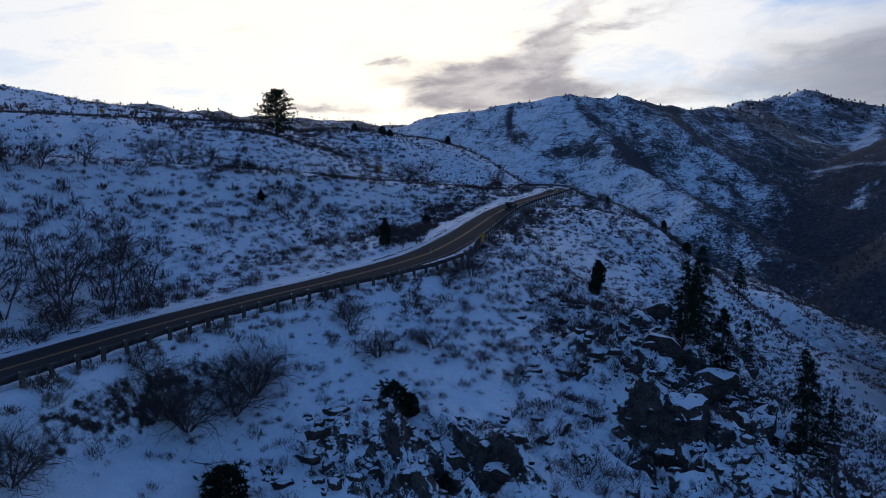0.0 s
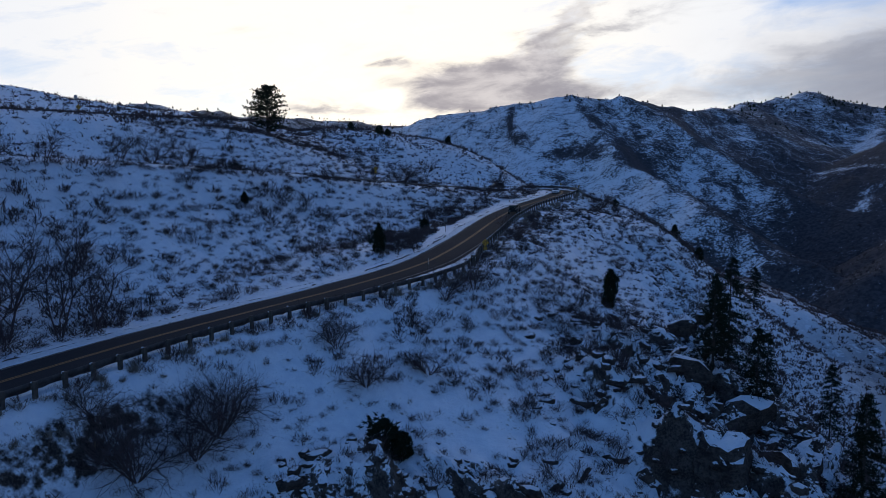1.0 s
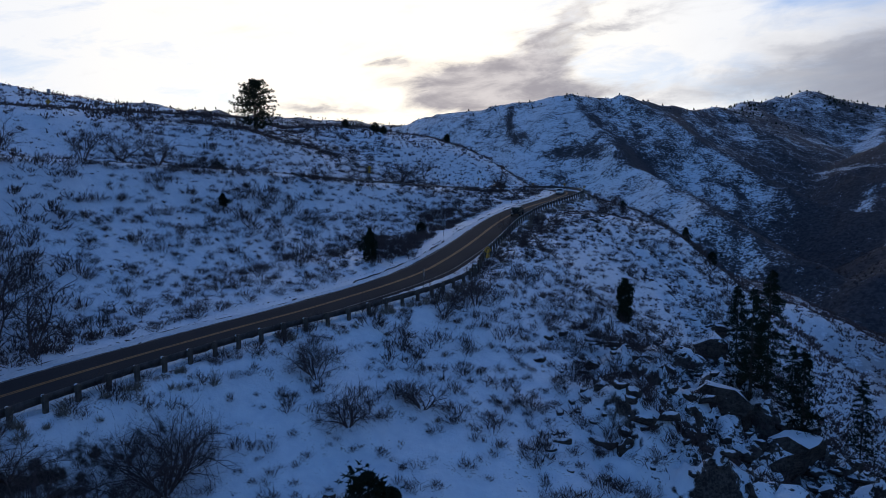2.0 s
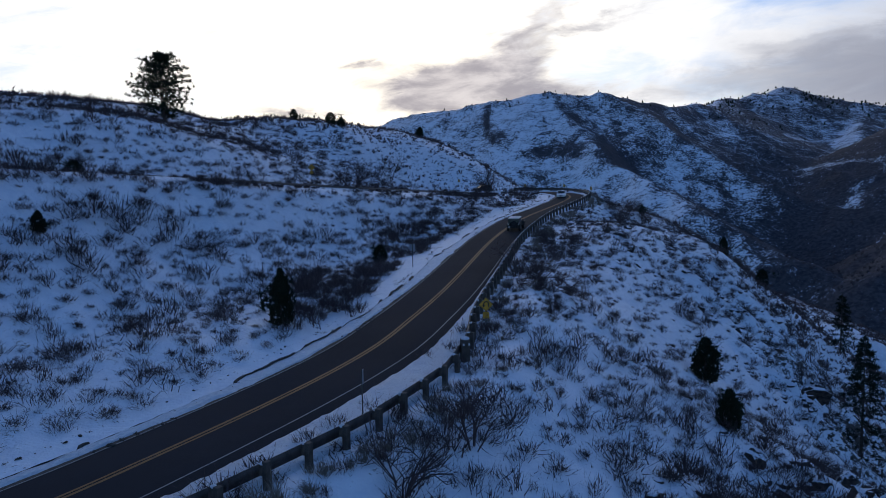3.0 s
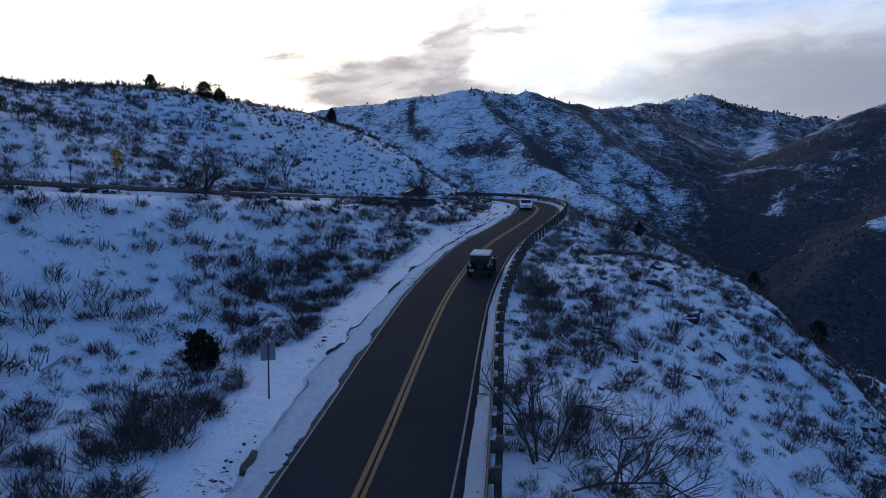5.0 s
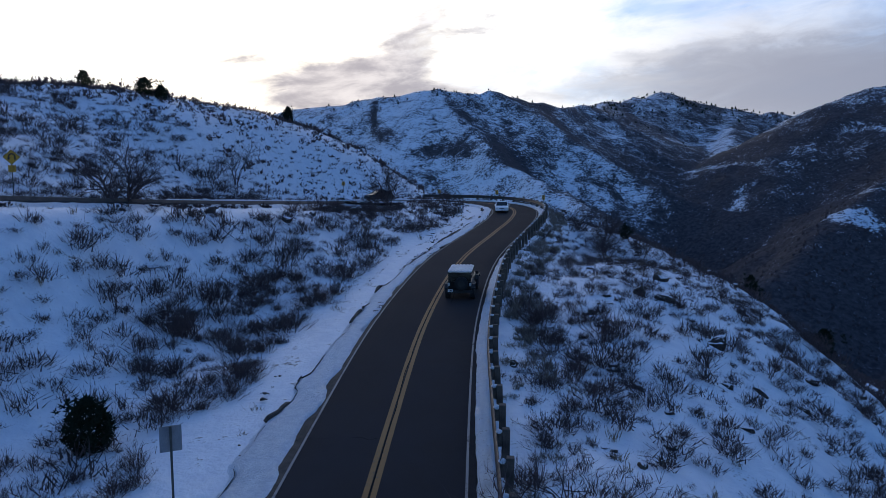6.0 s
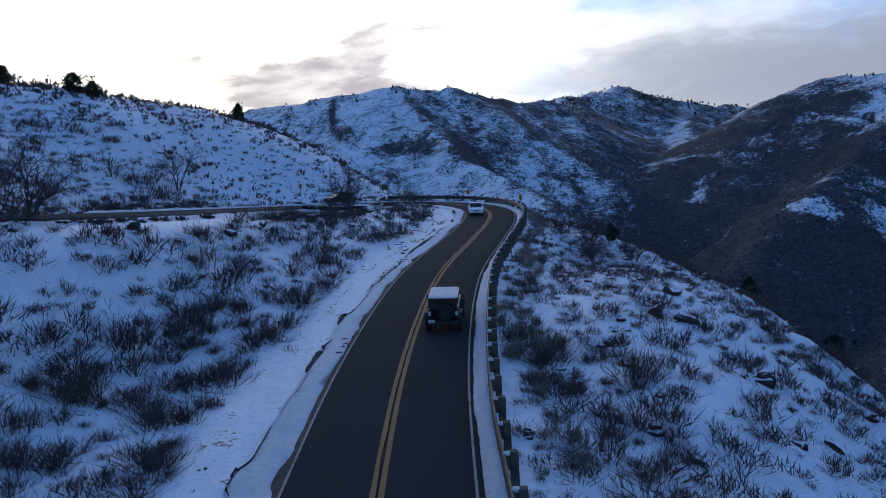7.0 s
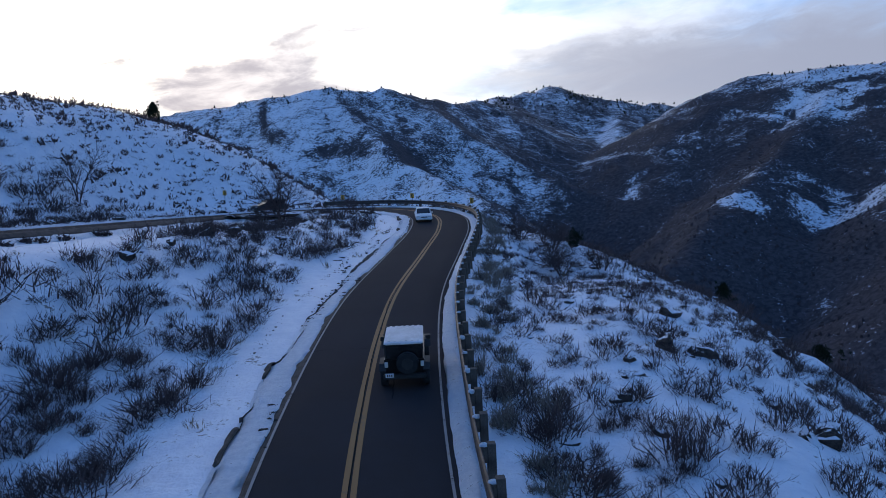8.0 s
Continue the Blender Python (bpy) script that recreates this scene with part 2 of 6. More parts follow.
def make_asphalt():
    m, n = material("worn_asphalt")
    at = n.node("ShaderNodeNewGeometry").outputs["Position"]
    uv = n.node("ShaderNodeUVMap", uv_map="along").outputs[0]
    grit, mid, big = n.noise(at, 60.0, 3.0), n.noise(at, 1.3, 4.0, 0.6), n.noise(at, 0.16, 3.0)
    lane = n.node("ShaderNodeSeparateXYZ", {0: uv}).outputs[0]
    wheel = n.math("ABSOLUTE", n.math("SUBTRACT", n.math("ABSOLUTE", n.math("SUBTRACT", n.math("ABSOLUTE", lane), 1.1)), 0.5))
    track = n.ramp(n.math("ADD", wheel, n.math("MULTIPLY", n.math("SUBTRACT", mid, 0.5), 0.5)), 0.05, 0.4)
    f = n.math("ADD", n.math("MULTIPLY", mid, 0.5), n.math("MULTIPLY", big, 0.5))
    c = n.mix(n.ramp(f, 0.35, 0.65), rgb(0.028, 0.025, 0.026), rgb(0.048, 0.042, 0.043))
    c = n.mix(n.math("MULTIPLY", track, 0.35), n.mix(0.35, c, rgb(0.035, 0.033, 0.036)), c)
    c = n.mix(n.ramp(grit, 0.45, 0.7), c, rgb(0.050, 0.048, 0.050))
    finish(n, c, n.mix(n.ramp(mid, 0.3, 0.7), rgb(0.8, 0.8, 0.8), rgb(0.95, 0.95, 0.95)), grit, 0.004, spec=0.04)
    return m


def make_paint(name, color, worn):
    m, n = material(name)
    at = n.node("ShaderNodeNewGeometry").outputs["Position"]
    chips = n.ramp(n.math("ADD", n.math("MULTIPLY", n.noise(at, 9.0, 5.0, 0.7), 0.6), n.math("MULTIPLY", n.noise(at, 1.1, 3.0), 0.4)), worn, worn + 0.10)
    c = n.mix(chips, rgb(*color), rgb(0.06, 0.053, 0.052))
    finish(n, c, 0.7, n.noise(at, 60.0, 3.0), 0.004)
    return m


def make_rock():
    m, n = material("snow_capped_rock")
    geo = n.node("ShaderNodeNewGeometry")
    at = geo.outputs["Position"]
    nz = n.node("ShaderNodeSeparateXYZ", {0: geo.outputs["Normal"]}).outputs[2]
    big, small, lay = n.noise(at, 0.8, 4.0, 0.6), n.noise(at, 5.0, 5.0, 0.65), n.noise(n.vec("MULTIPLY", at, (0.6, 0.6, 3.0)), 1.6, 4.0, 0.6, 0.8)
    f = n.math("ADD", n.math("MULTIPLY", big, 0.3), n.math("ADD", n.math("MULTIPLY", small, 0.4), n.math("MULTIPLY", lay, 0.3)))
    c = n.mix(n.ramp(f, 0.40, 0.62), rgb(0.030, 0.023, 0.020), rgb(0.115, 0.088, 0.072))
    c = n.mix(n.ramp(n.noise(at, 2.2, 4.0), 0.60, 0.70), c, rgb(0.105, 0.090, 0.070))
    cap = n.ramp(n.math("ADD", nz, n.math("ADD", n.math("MULTIPLY", n.math("SUBTRACT", big, 0.5), 0.7), n.math("MULTIPLY", n.math("SUBTRACT", small, 0.5), 0.9))), 0.66, 0.76)
    c = n.mix(cap, c, rgb(0.82, 0.83, 0.86))
    finish(n, c, 0.85, n.math("ADD", lay, small), 0.16, spec=0.2)
    return m


def make_bank(name, dirty):
    m, n = material(name)
    at = n.node("ShaderNodeNewGeometry").outputs["Position"]
    mid, small, grit = n.noise(at, 1.1, 4.0), n.noise(at, 5.0, 5.0, 0.7), n.noise(at, 22.0, 4.0, 0.7)
    c = n.mix(n.ramp(small, 0.35, 0.65), rgb(0.66, 0.70, 0.75), rgb(0.80, 0.83, 0.86))
    dirt = n.ramp(n.math("ADD", n.math("MULTIPLY", grit, 0.5), n.math("MULTIPLY", small, 0.55)), dirty, dirty + 0.075)
    c = n.mix(n.math("MULTIPLY", dirt, 0.75), c, rgb(0.085, 0.072, 0.064))
    finish(n, c, 0.6, n.math("ADD", n.math("MULTIPLY", small, 0.6), grit), 0.09, spec=0.3)
    return m


def make_twig(name, a, b):
    """Bark whose tone differs from plant to plant and from twig to twig."""
    m, n = material(name)
    one = n.node("ShaderNodeObjectInfo").outputs["Random"]
    isle = n.node("ShaderNodeNewGeometry").outputs["Random Per Island"]
    at = n.node("ShaderNodeNewGeometry").outputs["Position"]
    f = n.math("ADD", n.math("MULTIPLY", one, 0.35), n.math("ADD", n.math("MULTIPLY", isle, 0.4), n.math("MULTIPLY", n.noise(at, 0.5, 2.0), 0.3)))
    finish(n, n.mix(f, rgb(*a), rgb(*b)), 0.95, spec=0.05)
    return m


GROUND, ASPHALT, ROCK, BANK = make_ground(), make_asphalt(), make_rock(), make_bank("ploughed_snow", 0.625)
BERM = make_bank("gritty_snow", 0.585)
YELLOW, WHITE = make_paint("worn_yellow_paint", (0.235, 0.102, 0.020), 0.555), make_paint("worn_white_paint", (0.27, 0.25, 0.235), 0.54)
SOIL = plain("frozen_soil", (0.035, 0.028, 0.024), (0.085, 0.066, 0.052), 4, 0.9, 0.01)
TAR = plain("sealed_crack", (0.010, 0.010, 0.011), (0.018, 0.018, 0.018), 8, 0.95, spec=0.05)
OAK = make_twig("dark_oak_brush", (0.045, 0.036, 0.038), (0.085, 0.066, 0.066))
BARK = make_twig("grey_brown_twigs", (0.054, 0.039, 0.038), (0.152, 0.107, 0.100))
STRAW = make_twig("dry_straw", (0.19, 0.140, 0.090), (0.36, 0.28, 0.19))
SAGE = make_twig("grey_sage", (0.17, 0.140, 0.112), (0.34, 0.285, 0.235))
NEEDLE = make_twig("dark_needles", (0.010, 0.014, 0.009), (0.032, 0.042, 0.024))
TRUNK = plain("pine_bark", (0.035, 0.026, 0.020), (0.085, 0.060, 0.042), 5, 0.9, 0.02)
STEEL = plain("galvanised_steel", (0.30, 0.31, 0.32), (0.42, 0.42, 0.43), 3, 0.5, 0.002, 0.7)
RUST = plain("weathered_rail", (0.045, 0.036, 0.032), (0.100, 0.082, 0.072), 3, 0.6, 0.003, 0.4)
TIMBER = plain("weathered_timber", (0.055, 0.042, 0.033), (0.12, 0.095, 0.075), 4, 0.9, 0.01)
# ---- the lie of the land ----
ROAD = [(-34.5, 9, -11.7), (-28.2, 24, -10.8), (-22.0, 36.5, -10.0), (-16.7, 46.3, -9.35), (-11.3, 54.3, -8.8), (-7.0, 60.1, -8.4),
        (-3.2, 66.0, -8.03), (-0.6, 71.5, -7.7), (1.0, 77.5, -7.25), (2.5, 83.5, -6.85), (5.1, 94.3, -6.15), (8.2, 105.3, -5.4),
        (12.3, 117.3, -4.6), (17.0, 128.0, -3.9), (20.6, 136.6, -3.35), (22.6, 143.5, -2.9), (22.3, 149.5, -2.6),
        (19.3, 154.6, -2.45), (14.2, 156.2, -2.4), (9.0, 153.2, -2.3), (4.0, 145.5, -2.0), (0.2, 134.5, -1.6), (-3.7, 124.0, -1.2), (-8.6, 114.5, -0.7),
        (-14.5, 104.0, -0.1), (-22.0, 92.5, 0.6), (-33.0, 75.5, 1.45), (-39.8, 64.0, 1.9), (-50, 46, 2.6), (-64, 22, 3.4)]
TOP_ROAD = [(-72, 54, 5.9), (-62, 70, 6.6), (-50, 88, 7.3), (-43, 104, 7.8), (-38, 120, 8.75), (-35.5, 138, 9.7), (-42, 152, 10.0), (-60, 165, 10.8)]
HALF = 2.0


def glide(points, step):
    """Even steps along a smooth curve through the points."""
    p = np.array(points, float)
    q = np.vstack([2 * p[0] - p[1], p, 2 * p[-1] - p[-2]])
    out = []
    for a, b, c, d in zip(q, q[1:], q[2:], q[3:]):
        u = np.linspace(0, 1, 60, endpoint=False)[:, None]
        out.append(0.5 * (2 * b + (c - a) * u + (2 * a - 5 * b + 4 * c - d) * u**2 + (3 * b - a - 3 * c + d) * u**3))
    line = np.vstack(out + [p[-1:]])
    far = np.r_[0, np.cumsum(np.linalg.norm(np.diff(line, axis=0), axis=1))]
    at = np.arange(0, far[-1], step)
    return np.stack([np.interp(at, far, line[:, n]) for n in range(3)], 1)


LINE, TOP_LINE = glide(ROAD, 0.5), glide(TOP_ROAD, 1.0)
for way in (LINE, TOP_LINE):
    way[:, 2] = np.convolve(np.pad(way[:, 2], 12, mode="edge"), np.ones(25) / 25, "valid")


def sides(line):
    """Unit vectors to the right of the way along a line."""
    ahead = np.gradient(line[:, :2], axis=0)
    ahead /= np.linalg.norm(ahead, axis=1)[:, None]
    return np.stack([ahead[:, 1], -ahead[:, 0]], 1)


SIDE, TOP_SIDE = sides(LINE), sides(TOP_LINE)
# the painted middle wanders a little from the road's broad sweep
climb = np.arange(len(LINE)) < LINE[:, 1].argmax()
drift = np.interp(LINE[:, 1], (40, 58, 63, 68, 72, 77, 83, 91, 98, 105, 113, 121, 129, 137, 143), (-0.5, -0.5, -0.72, -0.75, -0.55, -0.12, 0.12, 0.24, 0.1, -0.1, -0.22, -0.3, -0.26, -0.08, 0.0)) * climb
LINE[:, :2] += SIDE * np.convolve(np.pad(drift, 6, mode="edge"), np.ones(13) / 13, "valid")[:, None]
SIDE = sides(LINE)


def outer_edge(p):
    """How far the asphalt reaches beyond HALF on the outer side of the lower road."""
    return np.interp(p[:, 1], (58, 66, 72, 78, 86, 100), (0.55, 0.55, 0.50, 0.38, 0.14, 0.06)) * (p[:, 1] < 153)


def rail_gap(p):
    """From the middle of the road to the guard rail."""
    return np.interp(p[:, 1], (54, 60, 65, 69.5, 73, 76, 79, 82, 90, 100, 110), (3.3, 4.2, 4.8, 4.75, 4.05, 3.35, 3.0, 2.8, 2.65, 2.5, 2.6))


def lattice(i, j, seed):
    h = (i * 374761393 + j * 668265263 + seed * 1442695041) & 0xFFFFFFFF
    h = ((h ^ (h >> 13)) * 1274126177) & 0xFFFFFFFF
    return ((h ^ (h >> 16)) & 0xFFFF) / 65535.0


def swirl(x, y, seed=0):
    """Smooth noise, -1 to 1."""
    i, j = np.floor(x).astype(np.int64), np.floor(y).astype(np.int64)
    u, v = x - i, y - j
    u, v = u * u * u * (u * (u * 6 - 15) + 10), v * v * v * (v * (v * 6 - 15) + 10)
    a, b, c, d = lattice(i, j, seed), lattice(i + 1, j, seed), lattice(i, j + 1, seed), lattice(i + 1, j + 1, seed)
    return 2 * (a + (b - a) * u + (c - a) * v + (a - b - c + d) * u * v) - 1


def rough(x, y, size, octaves=4, seed=0, ridged=False):
    total, gain = np.zeros_like(x, dtype=float), 1.0
    for n in range(octaves):
        s = swirl(x / size + 17.3 * n, y / size - 9.1 * n, seed + n)
        total += gain * ((1 - 2 * np.abs(s)) if ridged else s)
        size, gain = size * 0.47, gain * 0.5
    return total


def step(a, b, v):
    t = np.clip((v - a) / (b - a), 0, 1)
    return t * t * (3 - 2 * t)


def nearest(x, y, line, side):
    """How far each place lies from a line, to its right (plus) or left, and the line's height there."""
    off, high = np.full(x.shape, 1e3), np.zeros(x.shape)
    near = np.nonzero((x > line[:, 0].min() - 40) & (x < line[:, 0].max() + 40) & (y > line[:, 1].min() - 40) & (y < line[:, 1].max() + 40))[0]
    some = line[::2]
    for part in np.array_split(near, max(1, len(near) // 20000)):
        d2 = (x[part, None] - some[None, :, 0]) ** 2 + (y[part, None] - some[None, :, 1]) ** 2
        k = d2.argmin(1) * 2
        dx, dy = x[part] - line[k, 0], y[part] - line[k, 1]
        off[part] = np.hypot(dx, dy) * np.sign(dx * side[k, 0] + dy * side[k, 1] + 1e-9)
        ahead = np.stack([-side[k, 1], side[k, 0]], 1)
        k2 = np.clip(np.round(k + (dx * ahead[:, 0] + dy * ahead[:, 1]) / 0.5).astype(int), 0, len(line) - 1) if len(line) > 300 else k
        high[part] = line[k2, 2]
    return off, high


# Broad swells of the hillside: rows from south to north, each from west to east.
SWELL_X, SWELL_Y, SWELL = (-75, -50, -25, 0, 25, 50), (20, 45, 70, 95, 120, 145, 170, 195), 24.0
SWELLS = [1.4, 2.7, -4.7, 1.3, 8.7, -3.0,
          -2.1, 7.3, -1.0, -6.7, 9.4, -9.4,
          -3.9, 0.5, 6.3, -4.3, 7.0, -5.3,
          -0.0, -2.3, 8.0, -2.0, -3.4, -3.9,
          2.0, -0.6, 3.6, -0.0, 10.9, -9.6,
          1.9, -5.9, 5.0, -14.3, 7.5, 0.3,
          3.4, -6.9, 10.8, -1.5, 1.5, -4.8,
          3.9, -1.1, 1.1, 2.0, 7.5, -17.1]


# Crests of the mountains: places along them and the fall of their sides.
CRESTS = [
    (0.56, [(-420, 1180, 40), (-190, 1090, 52), (-63, 998, 66), (23, 950, 83), (85, 915, 88), (135, 890, 94), (208, 876, 91), (332, 943, 84), (430, 1080, 92)]),
    (0.62, [(148, 885, 92), (165, 790, 50), (178, 690, 10), (201, 575, -24), (228, 510, -46), (251, 455, -66)]),
    (0.62, [(215, 876, 89), (262, 790, 42), (311, 690, -8), (318, 600, -48)]),
    (0.6, [(40, 935, 84), (60, 830, 40), (75, 720, 0), (90, 640, -30)]),
    (0.45, [(332, 943, 84), (480, 1240, 108), (600, 1483, 147), (745, 1528, 173), (800, 1500, 152), (865, 1463, 132), (1080, 1470, 118), (1400, 1500, 110)]),
    (0.5, [(865, 1463, 130), (700, 1200, 55), (520, 950, 0)]),
    (0.5, [(640, 960, 58), (601, 893, 70), (566, 728, 91), (610, 614, 82), (698, 490, 96), (760, 300, 106), (760, 0, 100), (700, -400, 90)]),
    (0.6, [(601, 893, 70), (500, 850, 26), (405, 790, -18), (345, 660, -50)]),
    (0.6, [(600, 640, 82), (470, 570, 24), (338, 489, -26), (262, 445, -56)]),
    (0.6, [(680, 500, 93), (480, 400, 20), (330, 310, -45)]),
    (0.28, [(-900, 1400, 140), (-640, 1360, 138), (-500, 1415, 134), (-430, 1437, 128), (-350, 1480, 112), (-280, 1650, 100)]),
    (0.25, [(-700, 2450, 205), (-480, 2420, 198), (-330, 2430, 190), (-200, 2450, 178), (100, 2600, 165)]),
    (0.62, [(-70, -60, -20), (-45, 0, -13), (-15, 45, -11), (5, 80, -9), (20, 110, -8), (33, 130, -9), (30, 148, -6)]),
    (0.40, [(-45, 150, 8), (-15, 158, 6), (2, 176, 2), (10, 190, -4)]),
    (0.42, [(-300, -300, 60), (-170, -40, 34), (-110, 70, 20), (-75, 125, 14.5), (-45, 150, 11.5)]),
]


def broad(x, y):
    """Crests, flanks and the canyon's floor."""
    z = np.full(x.shape, -98.0)
    for fall, crest in CRESTS:
        p = np.array(crest, float)
        best = np.full(x.shape, -1e4)
        for a, b in zip(p, p[1:]):
            ab = b[:2] - a[:2]
            u = np.clip(((x - a[0]) * ab[0] + (y - a[1]) * ab[1]) / (ab @ ab), 0, 1)
            d = np.hypot(x - a[0] - u * ab[0], y - a[1] - u * ab[1])
            best = np.maximum(best, a[2] + u * (b[2] - a[2]) - fall * (np.sqrt(d * d + 64) - 8))
        k = 3.0
        high, low = np.maximum(z, best), np.minimum(z, best)
        z = high + k * np.log1p(np.exp(np.clip((low - high) / k, -30, 0))) * 0.6
    return z


def mountains(x, y):
    z = broad(x, y)
    wx, wy = x + 22 * swirl(x / 80, y / 80, 3), y + 22 * swirl(x / 80, y / 80, 4)
    gully = rough(wx, wy * 0.6, 70, 5, 20, True)
    body = step(-112, -40, z)
    return z + 3.6 * (gully - 0.9) * body + 1.6 * rough(x, y, 22, 3, 40)


def hillside(x, y):
    z = broad(x, y)
    n = 0
    for cy in SWELL_Y:
        for cx in SWELL_X:
            z = z + SWELLS[n] * np.exp(-((x - cx) ** 2 + (y - cy) ** 2) / (2 * SWELL**2))
            n += 1
    z = z - 2.2 * np.exp(-((x + 34) ** 2 + (y - 155) ** 2) / 100) + 0.8 * np.exp(-((x + 5) ** 2 + (y - 168) ** 2) / 160)
    return z


def land(x, y):
    """The height of the ground."""
    x, y = np.atleast_1d(np.asarray(x, float)), np.atleast_1d(np.asarray(y, float))
    far = np.sqrt(((x + 8) / np.where(x > -8, 62, 80)) ** 2 + ((y - 88) / 112) ** 2)
    z = mountains(x, y)
    close = far < 1.7
    w = step(0.8, 1.5, far[close])
    near = hillside(x[close], y[close])
    xn, yn = x[close], y[close]
    z[close] = near * (1 - w) + z[close] * w
    z[close] -= 1.7 * np.exp(-((xn + 10) ** 2 + (yn - 37) ** 2) / 90)
    # broken rock below the road's outer side
    crag = np.maximum(step(1.0, 0.45, np.hypot((xn - 20) / 14.5, (yn - 51) / 25)), 0.55 * step(1.0, 0.5, np.hypot((xn + 0.5) / 10, (yn - 39) / 5.5)))
    crag = np.maximum(crag, 0.6 * step(1.0, 0.3, np.hypot((xn - 34) / 13, (yn - 90) / 36)))
    z[close] += crag * (2.1 * rough(xn + 0.4 * yn, yn * 0.55, 5.5, 4, 60, True) + 0.75 * rough(xn + 0.5 * yn, yn * 0.6, 1.9, 4, 64, True))
    z[close] += 0.30 * rough(xn, yn, 9, 3, 70) * (1 - w) + 0.10 * rough(xn, yn, 1.7, 3, 80) * (1 - w)
    for line, side, half in ((LINE, SIDE, HALF), (TOP_LINE, TOP_SIDE, 2.0)):
        off, high = nearest(x, y, line, side)
        d = np.abs(off)
        above = high > -2.35
        bed = high - np.where(above, 0.55 * step(half + 1.6, half + 0.5, d), 0.30 * step(half + 0.9, half + 0.2, d)) - 0.06
        lower = (line is LINE) & (off > 0) & (high < -2.7)
        flat = np.where(lower, rail_gap(np.stack([x, y], 1)) + 0.3, half + 0.8)
        w = step(flat, np.where(lower, flat + 3.2, np.where((line is LINE) & (off > 0), half + 12, half + 7.5)), d)
        z = np.where(d < 300, bed * (1 - w) + z * w, z)
        if line is LINE:
            valley = above & (off < 0) & (d > half + 0.1) & (d < 9) & (y > 96) & (x > -24)
            z = np.where(valley, np.minimum(z, high - 0.36 - 0.08 * (d - half)), z)
    return z

# ---- ground, roads, snow banks ----
def mesh_object(name, verts, faces, mats, parent=None, smooth=False, index=None):
    me = bpy.data.meshes.new(name)
    me.from_pydata([tuple(v) for v in verts] if not isinstance(verts, np.ndarray) else verts.tolist(), [], faces if isinstance(faces, list) else faces.tolist())
    for m in mats if isinstance(mats, (list, tuple)) else [mats]:
        me.materials.append(m)
    if index is not None:
        me.polygons.foreach_set("material_index", np.asarray(index, np.int32))
    if smooth:
        me.polygons.foreach_set("use_smooth", np.ones(len(me.polygons), bool))
    me.update()
    ob = new(name, me)
    ob.parent = parent
    return ob


def steps(*spans):
    """Radii that grow by a factor within each span: (to, factor)."""
    r = [spans[0][0]]
    for end, k in spans[1:]:
        while r[-1] < end:
            r.append(r[-1] * k)
    return np.array(r)


def make_land():
    r = steps((4.0, 1), (28, 1.045), (165, 1.0065), (400, 1.02), (1150, 1.0105), (4600, 1.03))
    az = np.radians(np.r_[np.arange(-180, -44, 4.0), np.arange(-44, 62, 0.27), np.arange(62, 180, 4.0)])
    rr, aa = np.meshgrid(r, az, indexing="ij")
    x, y = (rr * np.sin(aa)).ravel(), (rr * np.cos(aa) - 8).ravel()
    z = land(x, y)
    n, k = len(r), len(az)
    i, j = np.meshgrid(np.arange(n - 1), np.arange(k), indexing="ij")
    j2 = (j + 1) % k
    faces = np.stack([i * k + j, i * k + j2, (i + 1) * k + j2, (i + 1) * k + j], -1).reshape(-1, 4)
    verts = np.vstack([np.stack([x, y, z], 1), [[0, -8, land(0, -8)[0]]]])
    faces = [tuple(f) for f in faces[:, ::-1].tolist()] + [(a, len(verts) - 1, (a + 1) % k) for a in range(k)]
    return tagged(mesh_object("ground", verts, faces, GROUND, smooth=True), "snow-covered mountainside with bare soil, rock and brush showing through", "ground", kind="structure")


land_ob = make_land()


def strip(name, line, side, offs, lifts, mat, parent=None, skip=1, wobble=None, a=0, b=None, smooth=True):
    """A ribbon along a line: offsets to the right and heights over the line across it."""
    pick = np.arange(a, len(line) if b is None else b, skip)
    rows = []
    for m, (o, h) in enumerate(zip(offs, lifts)):
        oo = np.full(len(pick), float(o)) if wobble is None else o + wobble(m, line[pick])
        hh = np.full(len(pick), float(h)) if not callable(h) else h(line[pick])
        rows.append(np.column_stack([line[pick, :2] + side[pick] * oo[:, None], line[pick, 2] + hh]))
    k, n = len(rows), len(pick)
    verts = np.stack(rows, 1).reshape(-1, 3)
    faces = [(i * k + j, (i + 1) * k + j, (i + 1) * k + j + 1, i * k + j + 1) for i in range(n - 1) for j in range(k - 1)]
    faces = [f[::-1] for f in faces]
    ob = mesh_object(name, verts, faces, mat, parent, smooth)
    uv = ob.data.uv_layers.new(name="along")
    across = np.array([[o, p * 0.5] for p in pick for o in offs])
    loops = np.zeros(len(ob.data.loops), np.int32)
    ob.data.loops.foreach_get("vertex_index", loops)
    uv.data.foreach_set("uv", across[loops].ravel())
    return ob


def uneven(size, seed, amount):
    return lambda m, p: amount[m] * rough(p[:, 0] + 3.1 * m, p[:, 1], size, 3, seed + m)


